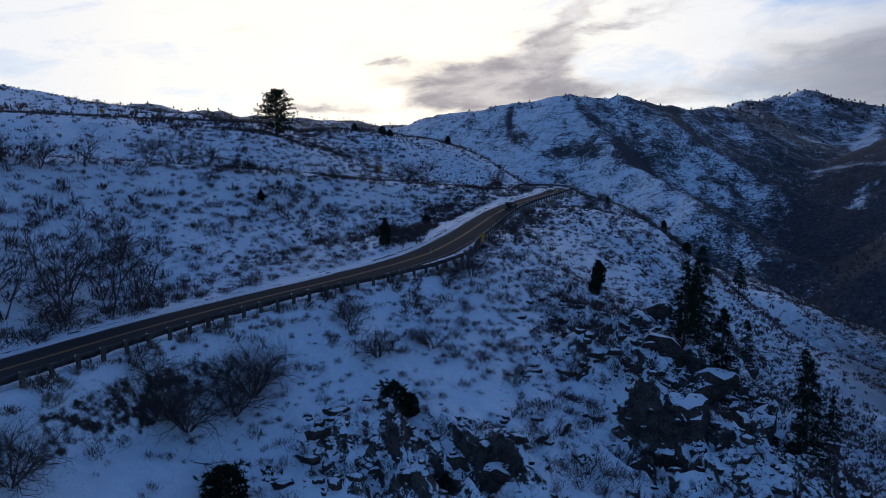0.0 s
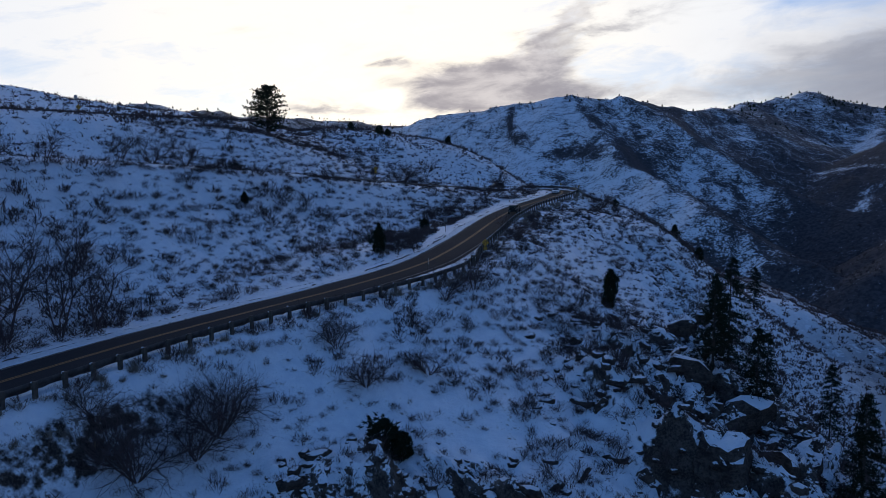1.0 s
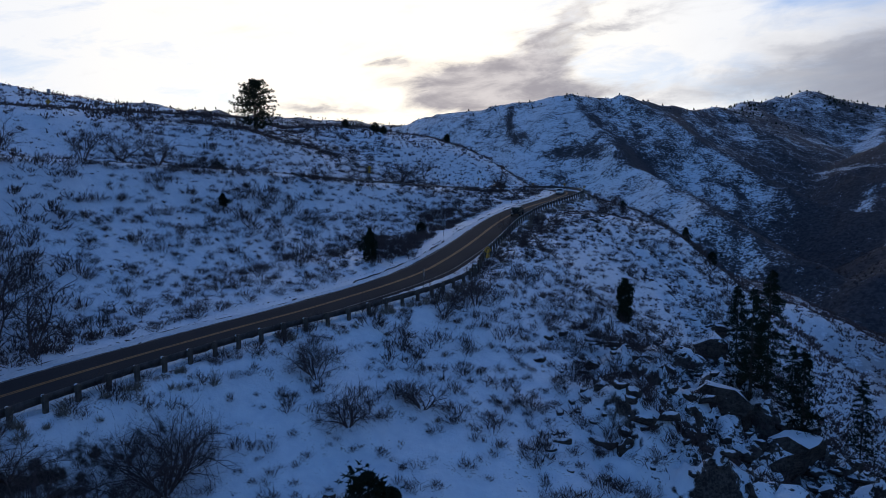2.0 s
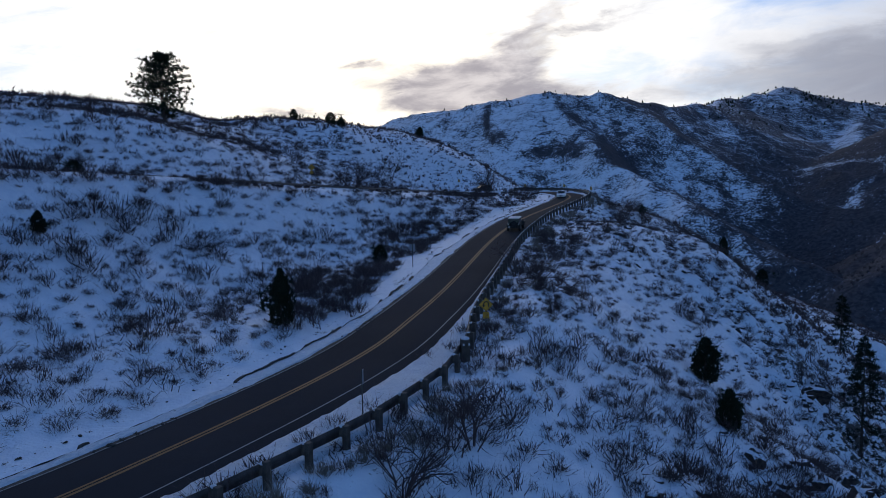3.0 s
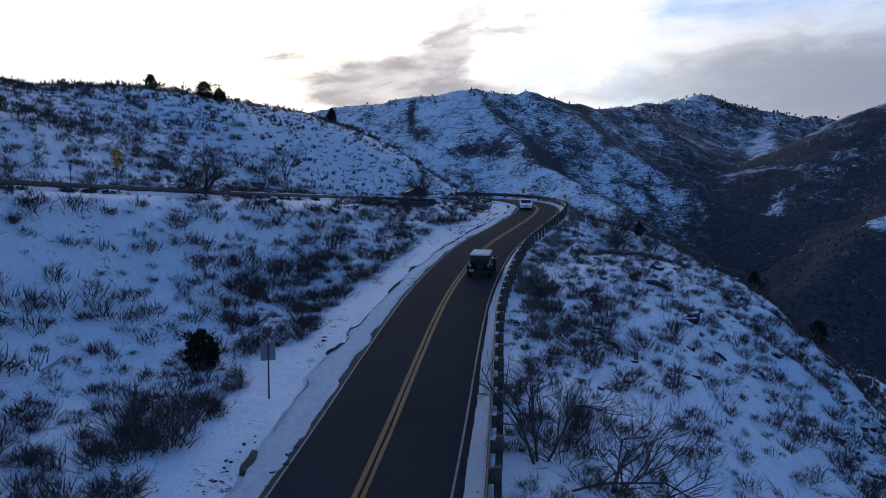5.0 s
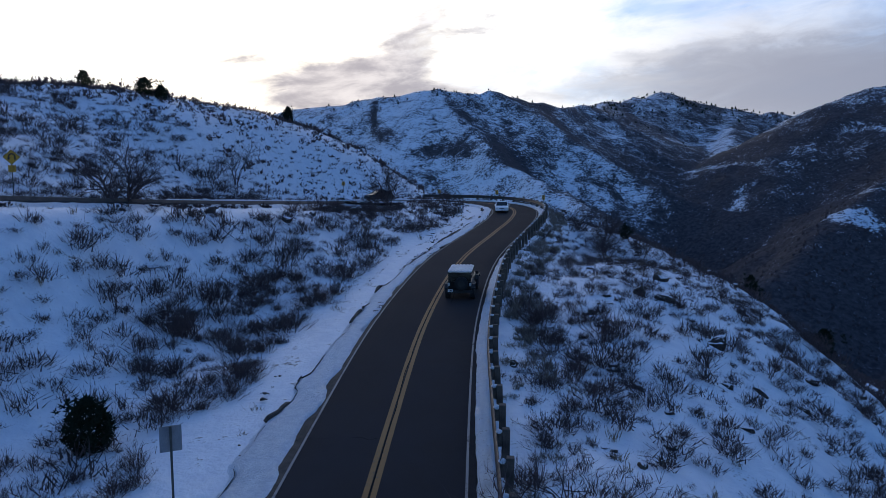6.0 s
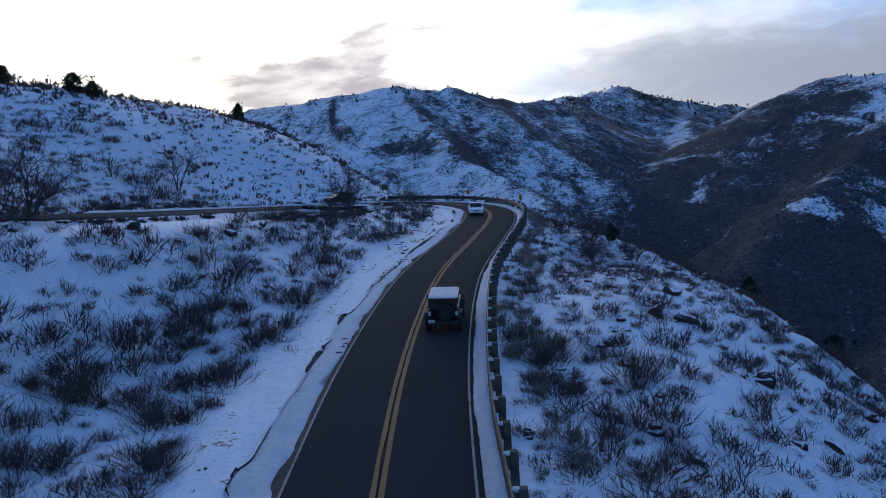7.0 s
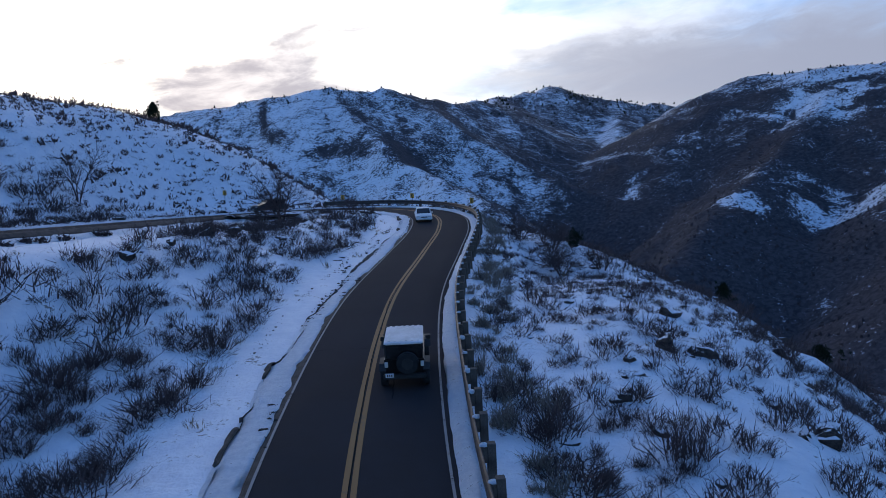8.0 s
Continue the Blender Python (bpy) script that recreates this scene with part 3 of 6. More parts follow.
def make_road():
    road = strip("road", LINE, SIDE, (-HALF - 0.7, -HALF, -1.2, 0, 1.2, HALF, HALF + 0.7), (-0.35, 0.0, 0.015, 0.02, 0.015, 0.0, -0.35), ASPHALT, wobble=lambda m, p: outer_edge(p) * (m > 4))
    tagged(road, "two-lane dark worn asphalt mountain road, cleared of snow", "road", kind="structure")
    for o in (-0.145, 0.025):
        tagged(strip("centre_line", LINE, SIDE, (o, o + 0.12), (0.026, 0.026), YELLOW, road), "worn double yellow centre line")
    for o in (-HALF + 0.03, HALF - 0.06):
        tagged(strip("edge_line", LINE, SIDE, (o, o + 0.06), (0.016, 0.016), WHITE, road), "faded white edge line")
    strip("sealed_crack", LINE, SIDE, (-0.012, 0.012), (0.028, 0.028), TAR, road, wobble=lambda m, p: 0.05 * rough(p[:, 0], p[:, 1], 3.0, 3, 380))
    top = strip("upper_road", TOP_LINE, TOP_SIDE, (-2.5, -2.0, 0, 2.0, 2.5), (-0.14, 0, 0.02, 0, -0.14), ASPHALT)
    tagged(top, "narrow asphalt road on the hill above", "road", kind="structure")
    return road


road_ob = make_road()


def fine_line(a, b, step):
    """The stretch of the lower road between two indices in finer steps."""
    at = np.arange(a, b - 1, step)
    some = np.arange(len(LINE))
    return np.stack([np.interp(at, some, LINE[:, n]) for n in range(3)], 1), np.stack([np.interp(at, some, SIDE[:, n]) for n in range(2)], 1)


def lumpy(name, line, side, offs, lifts, mat, seed, edge, lump, parent=None):
    """A ribbon of clotted snow or soil: its edges wander and its top is uneven."""
    rows = []
    for m, (o, h) in enumerate(zip(offs, lifts)):
        far = o(line) if callable(o) else np.full(len(line), float(o))
        far = far + edge * (rough(line[:, 0] + 5.3 * m, line[:, 1], 2.6, 3, seed) + 0.5 * rough(line[:, 0] + 2.1 * m, line[:, 1], 0.6, 2, seed + 9))
        x, y = line[:, 0] + side[:, 0] * far, line[:, 1] + side[:, 1] * far
        up = (h(line) if callable(h) else h) + lump * rough(x, y, 0.45, 3, seed + 5) * (0 < m < len(offs) - 1)
        rows.append(np.column_stack([x, y, line[:, 2] + up]))
    k = len(rows)
    verts = np.stack(rows, 1).reshape(-1, 3)
    faces = [(i * k + j + 1, (i + 1) * k + j + 1, (i + 1) * k + j, i * k + j) for i in range(len(line) - 1) for j in range(k - 1)]
    return mesh_object(name, verts, faces, mat, parent, True)


def patchy(size, seed, low, high):
    """A width that comes and goes along the road."""
    return lambda p: np.clip(low + (high - low) * (0.5 + 0.9 * rough(p[:, 0], p[:, 1], size, 3, seed)), 0.0, high)


def make_banks():
    line, side = fine_line(20, 356, 0.32)
    crust = patchy(16.0, 340, 0.75, 1.2)
    dirt = patchy(2.4, 345, -0.10, 0.17)
    ledge = patchy(2.4, 350, -0.34, 0.20)
    offs = [lambda p: -HALF - 0.02 - dirt(p)] + [lambda p, u=u: -HALF - 0.06 - dirt(p) - u * crust(p) for u in (0.06, 0.25, 0.45, 0.65, 0.85, 1.0)] + [lambda p: -HALF - 0.25 - dirt(p) - crust(p)]
    left = lumpy("snow_bank", line, side, offs, (-0.05, 0.025, 0.035, 0.04, 0.035, 0.03, 0.005, -0.10), BANK, 300, 0.07, 0.030)
    tagged(left, "crusty ploughed snow with clods of dirt along the road", "snow bank", kind="structure")
    verge = lumpy("soil_verge", line, side, (-HALF + 0.03, -HALF - 0.10, lambda p: -HALF - 0.12 - dirt(p)), (0.006, 0.012, -0.03), SOIL, 355, 0.03, 0.01)
    tagged(verge, "bare frozen dirt showing along the asphalt's edge", "soil", kind="structure")
    offs = [lambda p: -HALF - 0.10 - dirt(p) - crust(p)] + [lambda p, u=u: -HALF - 0.14 - dirt(p) - crust(p) - u * ledge(p) for u in (0.1, 0.5, 1.0)]
    cut = lumpy("soil_verge", line, side, offs, (0.0, lambda p: 0.055 - 0.3 * (ledge(p) < 0.02), lambda p: 0.05 - 0.3 * (ledge(p) < 0.02), -0.10), SOIL, 300, 0.07, 0.03)
    tagged(cut, "dark crumbling ledge where the plough cut the snow", "soil", kind="structure")
    inner, outer = (lambda p: HALF + 0.10 + outer_edge(p)), (lambda p: rail_gap(p) - 0.04)
    offs = [lambda p: inner(p) - 0.06] + [lambda p, u=u: inner(p) + u * (outer(p) - inner(p)) for u in (0.0, 0.2, 0.4, 0.6, 0.8, 1.0)] + [lambda p: outer(p) + 0.15]
    right = lumpy("snow_bank", *fine_line(44, 405, 0.32), offs, (-0.04, 0.05, 0.09, 0.10, 0.11, 0.12, 0.10, -0.3), BERM, 320, 0.05, 0.045)
    tagged(right, "narrow ridge of dirty snow beneath the guard rail", "snow bank", kind="structure")
    # low berms of dark soil along the downhill edges of the roads above
    k = len(LINE) - 1
    a = 350
    low = lumpy("soil_verge", LINE[a:k], SIDE[a:k], (-HALF - 0.01, -HALF - 0.08, -HALF - 0.20, -HALF - 0.45), (-0.02, -0.01, -0.04, -0.25), SOIL, 360, 0.03, 0.015)
    apron = lumpy("snow_bank", LINE[a:k], SIDE[a:k], (-HALF - 0.10, -HALF - 0.30, -HALF - 0.65, -HALF - 1.1, -HALF - 1.7), (-0.24, -0.21, -0.28, -0.42, -0.85), BANK, 370, 0.05, 0.03)
    tagged(apron, "snow pushed over the downhill edge of the upper road", "snow bank", kind="structure")
    tagged(low, "low berm of dark soil along the upper road", "soil", kind="structure")
    top = lumpy("soil_verge", TOP_LINE, TOP_SIDE, (2.0, 2.2, 2.6, 3.1), (-0.03, 0.22, 0.16, -0.55), SOIL, 365, 0.08, 0.06)
    tagged(top, "low berm of dark soil along the topmost road", "soil", kind="structure")


make_banks()


def make_cracks():
    """Sealed cracks across and along the lanes."""
    rnd = random.Random(91)
    for n in range(16):
        k = int(np.argmax(LINE[:, 1] > 76 + 4.4 * n)) + rnd.randint(-2, 2)
        across = rnd.random() < 0.9
        side = rnd.choice((-1, 1))
        o, d = (side * 0.2, side * 2.0) if across else (side * rnd.uniform(0.4, 1.8), 0.0)
        pts = []
        steps_n = 10
        for m in range(steps_n + 1):
            u = m / steps_n
            j = k + (rnd.uniform(-0.3, 0.3) if across else u * 5.5)
            a, b = LINE[int(j)], LINE[int(j) + 1]
            c = a + (b - a) * (j - int(j))
            q = o + (d * u if across else 0.03 * math.sin(4 * u + n) + 0.012 * rnd.gauss(0, 1))
            c = c[:2] + SIDE[int(j)] * q
            pts.append((c[0], c[1], a[2] + (b[2] - a[2]) * (j - int(j)) + 0.02 * (1 - abs(q) / HALF) + 0.005))
        verts, faces = [], []
        w = rnd.uniform(0.007, 0.014)
        for m, p in enumerate(pts):
            e = np.subtract(pts[min(m + 1, steps_n)][:2], pts[max(m - 1, 0)][:2])
            e = e / (np.linalg.norm(e) + 1e-9)
            verts += [(p[0] - e[1] * w, p[1] + e[0] * w, p[2]), (p[0] + e[1] * w, p[1] - e[0] * w, p[2])]
            if m:
                faces.append((2 * m - 2, 2 * m - 1, 2 * m + 1, 2 * m))
        mesh_object("sealed_crack", verts, faces, TAR, road_ob)


make_cracks()

# ---- brush ----
class Sticks:
    """Gathers tapered three-sided sticks into one mesh."""

    def __init__(self):
        self.v, self.f = [], []

    def stick(self, a, b, ra, rb):
        ax, ay, az = float(a[0]), float(a[1]), float(a[2])
        bx, by, bz = float(b[0]), float(b[1]), float(b[2])
        dx, dy, dz = bx - ax, by - ay, bz - az
        q = 1.0 / (math.sqrt(dx * dx + dy * dy + dz * dz) + 1e-9)
        dx, dy, dz = dx * q, dy * q, dz * q
        ux, uy, uz = dy * 0.55 - dz * 0.77, dz * 0.31 - dx * 0.55, dx * 0.77 - dy * 0.31
        q = 1.0 / (math.sqrt(ux * ux + uy * uy + uz * uz) + 1e-9)
        ux, uy, uz = ux * q, uy * q, uz * q
        wx, wy, wz = dy * uz - dz * uy, dz * ux - dx * uz, dx * uy - dy * ux
        k, v, f = len(self.v), self.v, self.f
        ring = ((ux, uy, uz), (0.87 * wx - 0.5 * ux, 0.87 * wy - 0.5 * uy, 0.87 * wz - 0.5 * uz), (-0.87 * wx - 0.5 * ux, -0.87 * wy - 0.5 * uy, -0.87 * wz - 0.5 * uz))
        for p in ring:
            v.append((ax + ra * p[0], ay + ra * p[1], az + ra * p[2]))
        if rb > 0:
            for p in ring:
                v.append((bx + rb * p[0], by + rb * p[1], bz + rb * p[2]))
            f += [(k, k + 1, k + 4, k + 3), (k + 1, k + 2, k + 5, k + 4), (k + 2, k, k + 3, k + 5)]
        else:
            v.append((bx, by, bz))
            f += [(k, k + 1, k + 3), (k + 1, k + 2, k + 3), (k + 2, k, k + 3)]

    def blade(self, a, b, r, rnd):
        """A twig of one face, for plants that stay small in view."""
        k, t = len(self.v), rnd.uniform(0, 6.283)
        c, d, e = r * math.cos(t), r * math.sin(t), r * rnd.uniform(-0.4, 0.4)
        self.v += [(a[0] - c, a[1] - d, a[2] - e), (a[0] + c, a[1] + d, a[2] + e), tuple(b)]
        self.f.append((k, k + 1, k + 2))

    def mesh(self, name, mat):
        me = bpy.data.meshes.new(name)
        me.from_pydata(self.v, [], self.f)
        me.materials.append(mat)
        me.update()
        return me

    def triangles(self):
        out = []
        for p in self.f:
            out.append(p[:3])
            if len(p) == 4:
                out.append((p[0], p[2], p[3]))
        return np.array(self.v), np.array(out)


def bush_sticks(rnd, stems, twigs, high, wide, thick, fine=True, droop=0.45, tangle=40):
    """A bush: stems that arch out of one or two hearts and fork into twigs, round a dense dark tangle."""
    s = Sticks()
    hearts = [(0.0, 0.0, 1.0)] + [(rnd.gauss(0, 0.4) * wide, rnd.gauss(0, 0.4) * wide, rnd.uniform(0.5, 0.9)) for _ in range(2)]
    each = max(2, twigs // max(1, stems))
    for _ in range(stems):
        hx, hy, big = rnd.choice(hearts)
        a, q = rnd.uniform(0, 6.283), rnd.random() ** 0.65
        c, d = math.cos(a), math.sin(a)
        reach, top = wide * q * big * rnd.uniform(0.7, 1.1), high * big * (1.0 - droop * q * q) * rnd.uniform(0.5, 1.05)
        p = [(hx + c * wide * 0.10 * q, hy + d * wide * 0.10 * q, -0.12)]
        for u in (0.38, 0.72, 1.0):
            bend = u ** 0.8
            p.append((hx + c * reach * bend + rnd.gauss(0, 0.05) * wide, hy + d * reach * bend + rnd.gauss(0, 0.05) * wide, top * u ** (0.9 + 0.5 * q)))
        if fine:
            for n in range(3):
                s.stick(p[n], p[n + 1], thick * (1.3 - 0.33 * n), thick * (0.97 - 0.33 * n) if n < 2 else 0)
        else:
            s.blade(p[2], p[0], thick * 0.9, rnd)
            s.blade(p[1], p[3], thick * 0.8, rnd)
        for _ in range(each):
            u = rnd.uniform(0.45, 2.9)
            n, f = int(u), u - int(u)
            r = [p[n][k] + (p[n + 1][k] - p[n][k]) * f for k in range(3)]
            g = high * rnd.uniform(0.16, 0.42)
            w = (c * q * 0.6 + rnd.gauss(0, 0.5), d * q * 0.6 + rnd.gauss(0, 0.5), rnd.gauss(0.45, 0.36))
            m = (r[0] + w[0] * g * 0.5, r[1] + w[1] * g * 0.5, r[2] + w[2] * g * 0.4)
            tip = (r[0] + w[0] * g * 0.8, r[1] + w[1] * g * 0.8, r[2] + w[2] * g)
            if fine:
                s.blade(r, tip, thick * 0.75, rnd)
                s.blade(m, (m[0] - w[1] * g * 0.35, m[1] + w[0] * g * 0.35, m[2] + g * rnd.uniform(0.2, 0.5)), thick * 0.5, rnd)
                s.blade(m, (m[0] + w[1] * g * 0.4, m[1] - w[0] * g * 0.4, m[2] + g * rnd.uniform(0.2, 0.5)), thick * 0.5, rnd)
            else:
                s.blade(r, tip, thick * 0.8, rnd)
    for _ in range(tangle):
        hx, hy, big = rnd.choice(hearts)
        ox, oy = rnd.gauss(0, 0.27) * wide * big, rnd.gauss(0, 0.27) * wide * big
        q = min(1.0, math.hypot(ox, oy) / (0.8 * wide))
        z = high * big * (0.02 + rnd.random() * 0.62 * (1 - q * q))
        # twigs fan up and out of the heart
        v = (ox * 0.30 + rnd.gauss(0, 0.055), oy * 0.30 + rnd.gauss(0, 0.055), rnd.uniform(0.06, 0.20) * high * 1.4)
        s.blade((hx + ox - v[0], hy + oy - v[1], z - 0.5 * v[2]), (hx + ox + v[0], hy + oy + v[1], z + v[2]), thick * 1.7, rnd)
    return s


def spots(count, seed, box, gap, chance):
    """Random places in a box, kept apart, each kept by its chance."""
    rnd = np.random.RandomState(seed)
    x, y = rnd.uniform(box[0], box[1], count), rnd.uniform(box[2], box[3], count)
    keep = rnd.random_sample(count) < chance(x, y)
    x, y = x[keep], y[keep]
    seen, out = set(), []
    for n, (i, j) in enumerate(zip(np.floor(x / gap).astype(int).tolist(), np.floor(y / gap).astype(int).tolist())):
        if (i, j) not in seen:
            seen.add((i, j))
            out.append(n)
    return x[out], y[out]


def road_gap(x, y):
    off = nearest(x, y, LINE, SIDE)[0]
    off2 = nearest(x, y, TOP_LINE, TOP_SIDE)[0]
    return off, np.minimum(np.abs(off), np.abs(off2) + 0.3)


def brush_chance(x, y):
    off, gap = road_gap(x, y)
    patch = rough(x, y, 6.5, 3, 500)
    thick = np.where(x < 8, np.where(off > 0, 0.12 + 0.22 * step(100, 128, y), np.where((y < 84) & (x < -6), 0.46, 0.50)), 0.36 - 0.16 * step(78, 88, y) * (off > 0)) + np.where(x < 8, np.where(off > 0, 0.34, 0.30), 0.42 - 0.12 * step(78, 88, y)) * step(-0.55, 0.25, patch + 0.25 * rough(x, y, 30, 2, 505) + 0.15)
    thick = np.maximum(thick, 0.8 * step(1.0, 0.5, np.hypot((x - 44) / 17, (y - 86) / 32)))
    # thick along the back of the guard rail where the verge widens
    out = off - rail_gap(np.stack([x, y], 1))
    thick = np.maximum(thick, 0.85 * (out > 0.4) * step(6.5, 3.0, out) * step(40, 48, y) * step(75, 71, y) * (x > 3))
    # the open snow below the first bend
    open_snow = step(1.0, 0.55, np.hypot((x + 15.5) / 9, (y - 32) / 10))
    thick = thick * (1 - 0.85 * open_snow) * np.where(nearest(x, y, TOP_LINE, TOP_SIDE)[0] < -1, 0.15, 1.0)
    clear = np.where(off > 0, gap > 3.4, gap > HALF + np.where((y > 100) & (x < 12), 2.6, 1.7) + 0.7 * (1 + rough(x, y, 6, 2, 510)))
    return thick * clear


def scatter(name, kinds, x, y, sizes, mat, seed, sink=0.05, z=None):
    """One mesh of many plants: copies of the kinds at the places."""
    rnd = np.random.RandomState(seed)
    z = (land(x, y) if z is None else z) - sink
    vs, fs, at = [], [], 0
    for n in range(len(x)):
        v, f = kinds[rnd.randint(len(kinds))]
        a, s = rnd.uniform(0, 6.283), sizes[n]
        c, d = math.cos(a) * s, math.sin(a) * s
        w = np.column_stack([v[:, 0] * c - v[:, 1] * d + x[n], v[:, 0] * d + v[:, 1] * c + y[n], v[:, 2] * s * rnd.uniform(0.75, 1.2) + z[n]])
        vs.append(w)
        fs.append(f + at)
        at += len(v)
    me = bpy.data.meshes.new(name)
    verts, tris = np.vstack(vs), np.vstack(fs)
    me.vertices.add(len(verts)), me.loops.add(tris.size), me.polygons.add(len(tris))
    me.vertices.foreach_set("co", verts.ravel())
    me.loops.foreach_set("vertex_index", tris.ravel().astype(np.int32))
    me.polygons.foreach_set("loop_start", np.arange(0, tris.size, 3, dtype=np.int32))
    me.polygons.foreach_set("loop_total", np.full(len(tris), 3, np.int32))
    me.materials.append(mat)
    me.update(calc_edges=True)
    return new(name, me)


def make_brush():
    rnd = random.Random(5)
    near = [bush_sticks(rnd, rnd.randint(24, 32), rnd.randint(230, 280), rnd.uniform(0.5, 0.85), rnd.uniform(0.65, 0.98), 0.0072, True, rnd.uniform(0.4, 0.7), 140) for _ in range(10)]
    near_mesh = [s.mesh("shrub", BARK) for s in near]
    middle = [bush_sticks(rnd, 16, 70, rnd.uniform(0.5, 0.85), rnd.uniform(0.65, 1.0), 0.0085, False, rnd.uniform(0.4, 0.7), 88).triangles() for _ in range(10)]
    distant = [bush_sticks(rnd, 10, 40, rnd.uniform(0.5, 0.85), rnd.uniform(0.7, 1.05), 0.0145, False, 0.55, 56).triangles() for _ in range(9)]
    remote = [bush_sticks(rnd, 3, 6, rnd.uniform(0.5, 0.85), rnd.uniform(0.7, 1.05), 0.048, False, 0.55, 15).triangles() for _ in range(9)]
    x, y = spots(120000, 3, (-72, 58, 20, 196), 0.92, brush_chance)
    x2, y2 = spots(11000, 4, (58, 125, 40, 230), 1.25, lambda a, b: 0.25 + 0.6 * step(-0.5, 0.4, rough(a, b, 9, 3, 500)))
    size = np.random.RandomState(8).gamma(6, 0.19, len(x)).clip(0.4, 1.9) * 0.98 * (1 + 0.25 * rough(x, y, 14, 2, 520)) * np.where((nearest(x, y, LINE, SIDE)[0] > 0) & (x > 0) & (y > 62) & (x < 36), np.where(y < 76, 0.98, 0.70), np.where((x < -6) & (y < 84), 0.86, np.where((x < 8) & (nearest(x, y, LINE, SIDE)[0] > 0), 0.80, 0.95)))
    # the stretch along the outer and inner side of the lower road, nearest first
    along = np.minimum(np.hypot(x - 2, (y - 84) * 0.75), np.hypot(x - 6, (y - 104) * 0.75))
    order = np.argsort(along)
    first, rest = order[:298], order[298:]
    z = land(x, y) - 0.05
    for n in first:
        k = rnd.randrange(len(near_mesh))
        ob = new("shrub", near_mesh[k])
        s = float(size[n])
        ob.matrix_basis = Matrix.Translation((float(x[n]), float(y[n]), float(z[n]))) @ Matrix.Rotation(rnd.uniform(0, 6.28), 4, "Z") @ Matrix.Diagonal((s, s, s * rnd.uniform(0.8, 1.2), 1))
        tagged(ob, "bare grey-brown shrub of fine twigs standing in snow", "shrub", "shrubs on the snowy slope")
    close = (along[rest] < 31) | (np.hypot(x[rest] - 1, y[rest] - 38) < 18) | (np.hypot(x[rest] - 7, y[rest] - 122) < 24)
    mid, out = rest[close], rest[~close]
    tagged(scatter("brush", middle, x[mid], y[mid], size[mid], BARK, 4), "low bare grey-brown shrubs over the snowy slope", "shrubs", kind="stuff")
    outer = (y[out] > 152) | (x[out] < -36) | (x[out] > 42)
    ring, last = out[~outer], out[outer]
    tagged(scatter("hill_brush", distant, x[ring], y[ring], size[ring] * 1.05, BARK, 6), "bare dark shrubs on the hillside round the road", "shrubs", kind="stuff")
    fx, fy = np.r_[x[last], x2], np.r_[y[last], y2]
    tagged(scatter("far_brush", remote, fx, fy, np.r_[size[last] * 1.05, np.random.RandomState(7).uniform(0.9, 1.8, len(x2))], BARK, 7), "bare dark shrubs on the upper hillside", "shrubs", kind="stuff")
    # dry grass and sage, thick along the guard rail
    tuft = [bush_sticks(rnd, 14, 14, rnd.uniform(0.3, 0.5), rnd.uniform(0.25, 0.4), 0.010, False, 0.2, 0).triangles() for _ in range(6)]
    gx, gy = spots(6500, 21, (-30, 50, 30, 165), 1.2, lambda a, b: np.where(np.abs(road_gap(a, b)[1]) > 3.4, np.where((a > 4) & (b > 66), 0.85, 0.3) * np.clip(0.5 + rough(a, b, 13, 2, 530), 0, 1), 0))
    tagged(scatter("dry_grass", tuft, gx, gy, np.random.RandomState(9).uniform(0.6, 1.2, len(gx)), STRAW, 10), "tufts of dry straw-coloured grass in the snow", "grass", kind="stuff")
    sage = [bush_sticks(rnd, 60, 300, rnd.uniform(0.5, 0.8), rnd.uniform(0.45, 0.7), 0.011, False, 0.45).triangles() for _ in range(6)]
    k = np.repeat(np.arange(60, 330, 2), 2)
    kr = np.random.RandomState(12)
    off = rail_gap(LINE[k]) + 0.55 + kr.uniform(0, 1.25, len(k)) ** 1.4
    sx, sy = LINE[k, 0] + SIDE[k, 0] * off, LINE[k, 1] + SIDE[k, 1] * off
    keep = kr.random_sample(len(k)) < np.clip(0.62 + 0.6 * rough(sx, sy, 9, 2, 540), 0.1, 1)
    tagged(scatter("sagebrush", sage, sx[keep], sy[keep], kr.uniform(0.5, 1.2, keep.sum()), SAGE, 13), "grey-green sagebrush crowding the back of the guard rail", "shrubs", kind="stuff")
    # dark grass and low brush along the edges of the roads above
    vs, gs = [], []
    k = np.repeat(np.arange(395, len(LINE) - 20), 3)
    vs.append(LINE[k, :2] - SIDE[k] * (HALF + 0.55 + kr.uniform(0, 0.7, len(k)))[:, None])
    k2 = np.repeat(np.arange(10, len(TOP_LINE) - 30), 3)
    k2 = k2[::3]
    vs.append(TOP_LINE[k2, :2] + TOP_SIDE[k2] * (2.3 + kr.uniform(0, 0.8, len(k2)))[:, None])
    edge = np.vstack(vs) + kr.normal(0, 0.15, (len(k) + len(k2), 2))
    low = [bush_sticks(rnd, 8, 30, 0.36, 0.42, 0.03, False, 0.3).triangles() for _ in range(6)]
    keep = kr.random_sample(len(edge)) < np.clip(0.45 + 0.6 * rough(edge[:, 0], edge[:, 1], 7, 2, 550), 0.05, 1)
    edge = edge[keep]
    tagged(scatter("verge_brush", low, edge[:, 0], edge[:, 1], kr.uniform(0.7, 1.3, len(edge)), BARK, 14, 0.0), "dark grass and low brush along the upper roads' edges", "shrubs", kind="stuff")


make_brush()


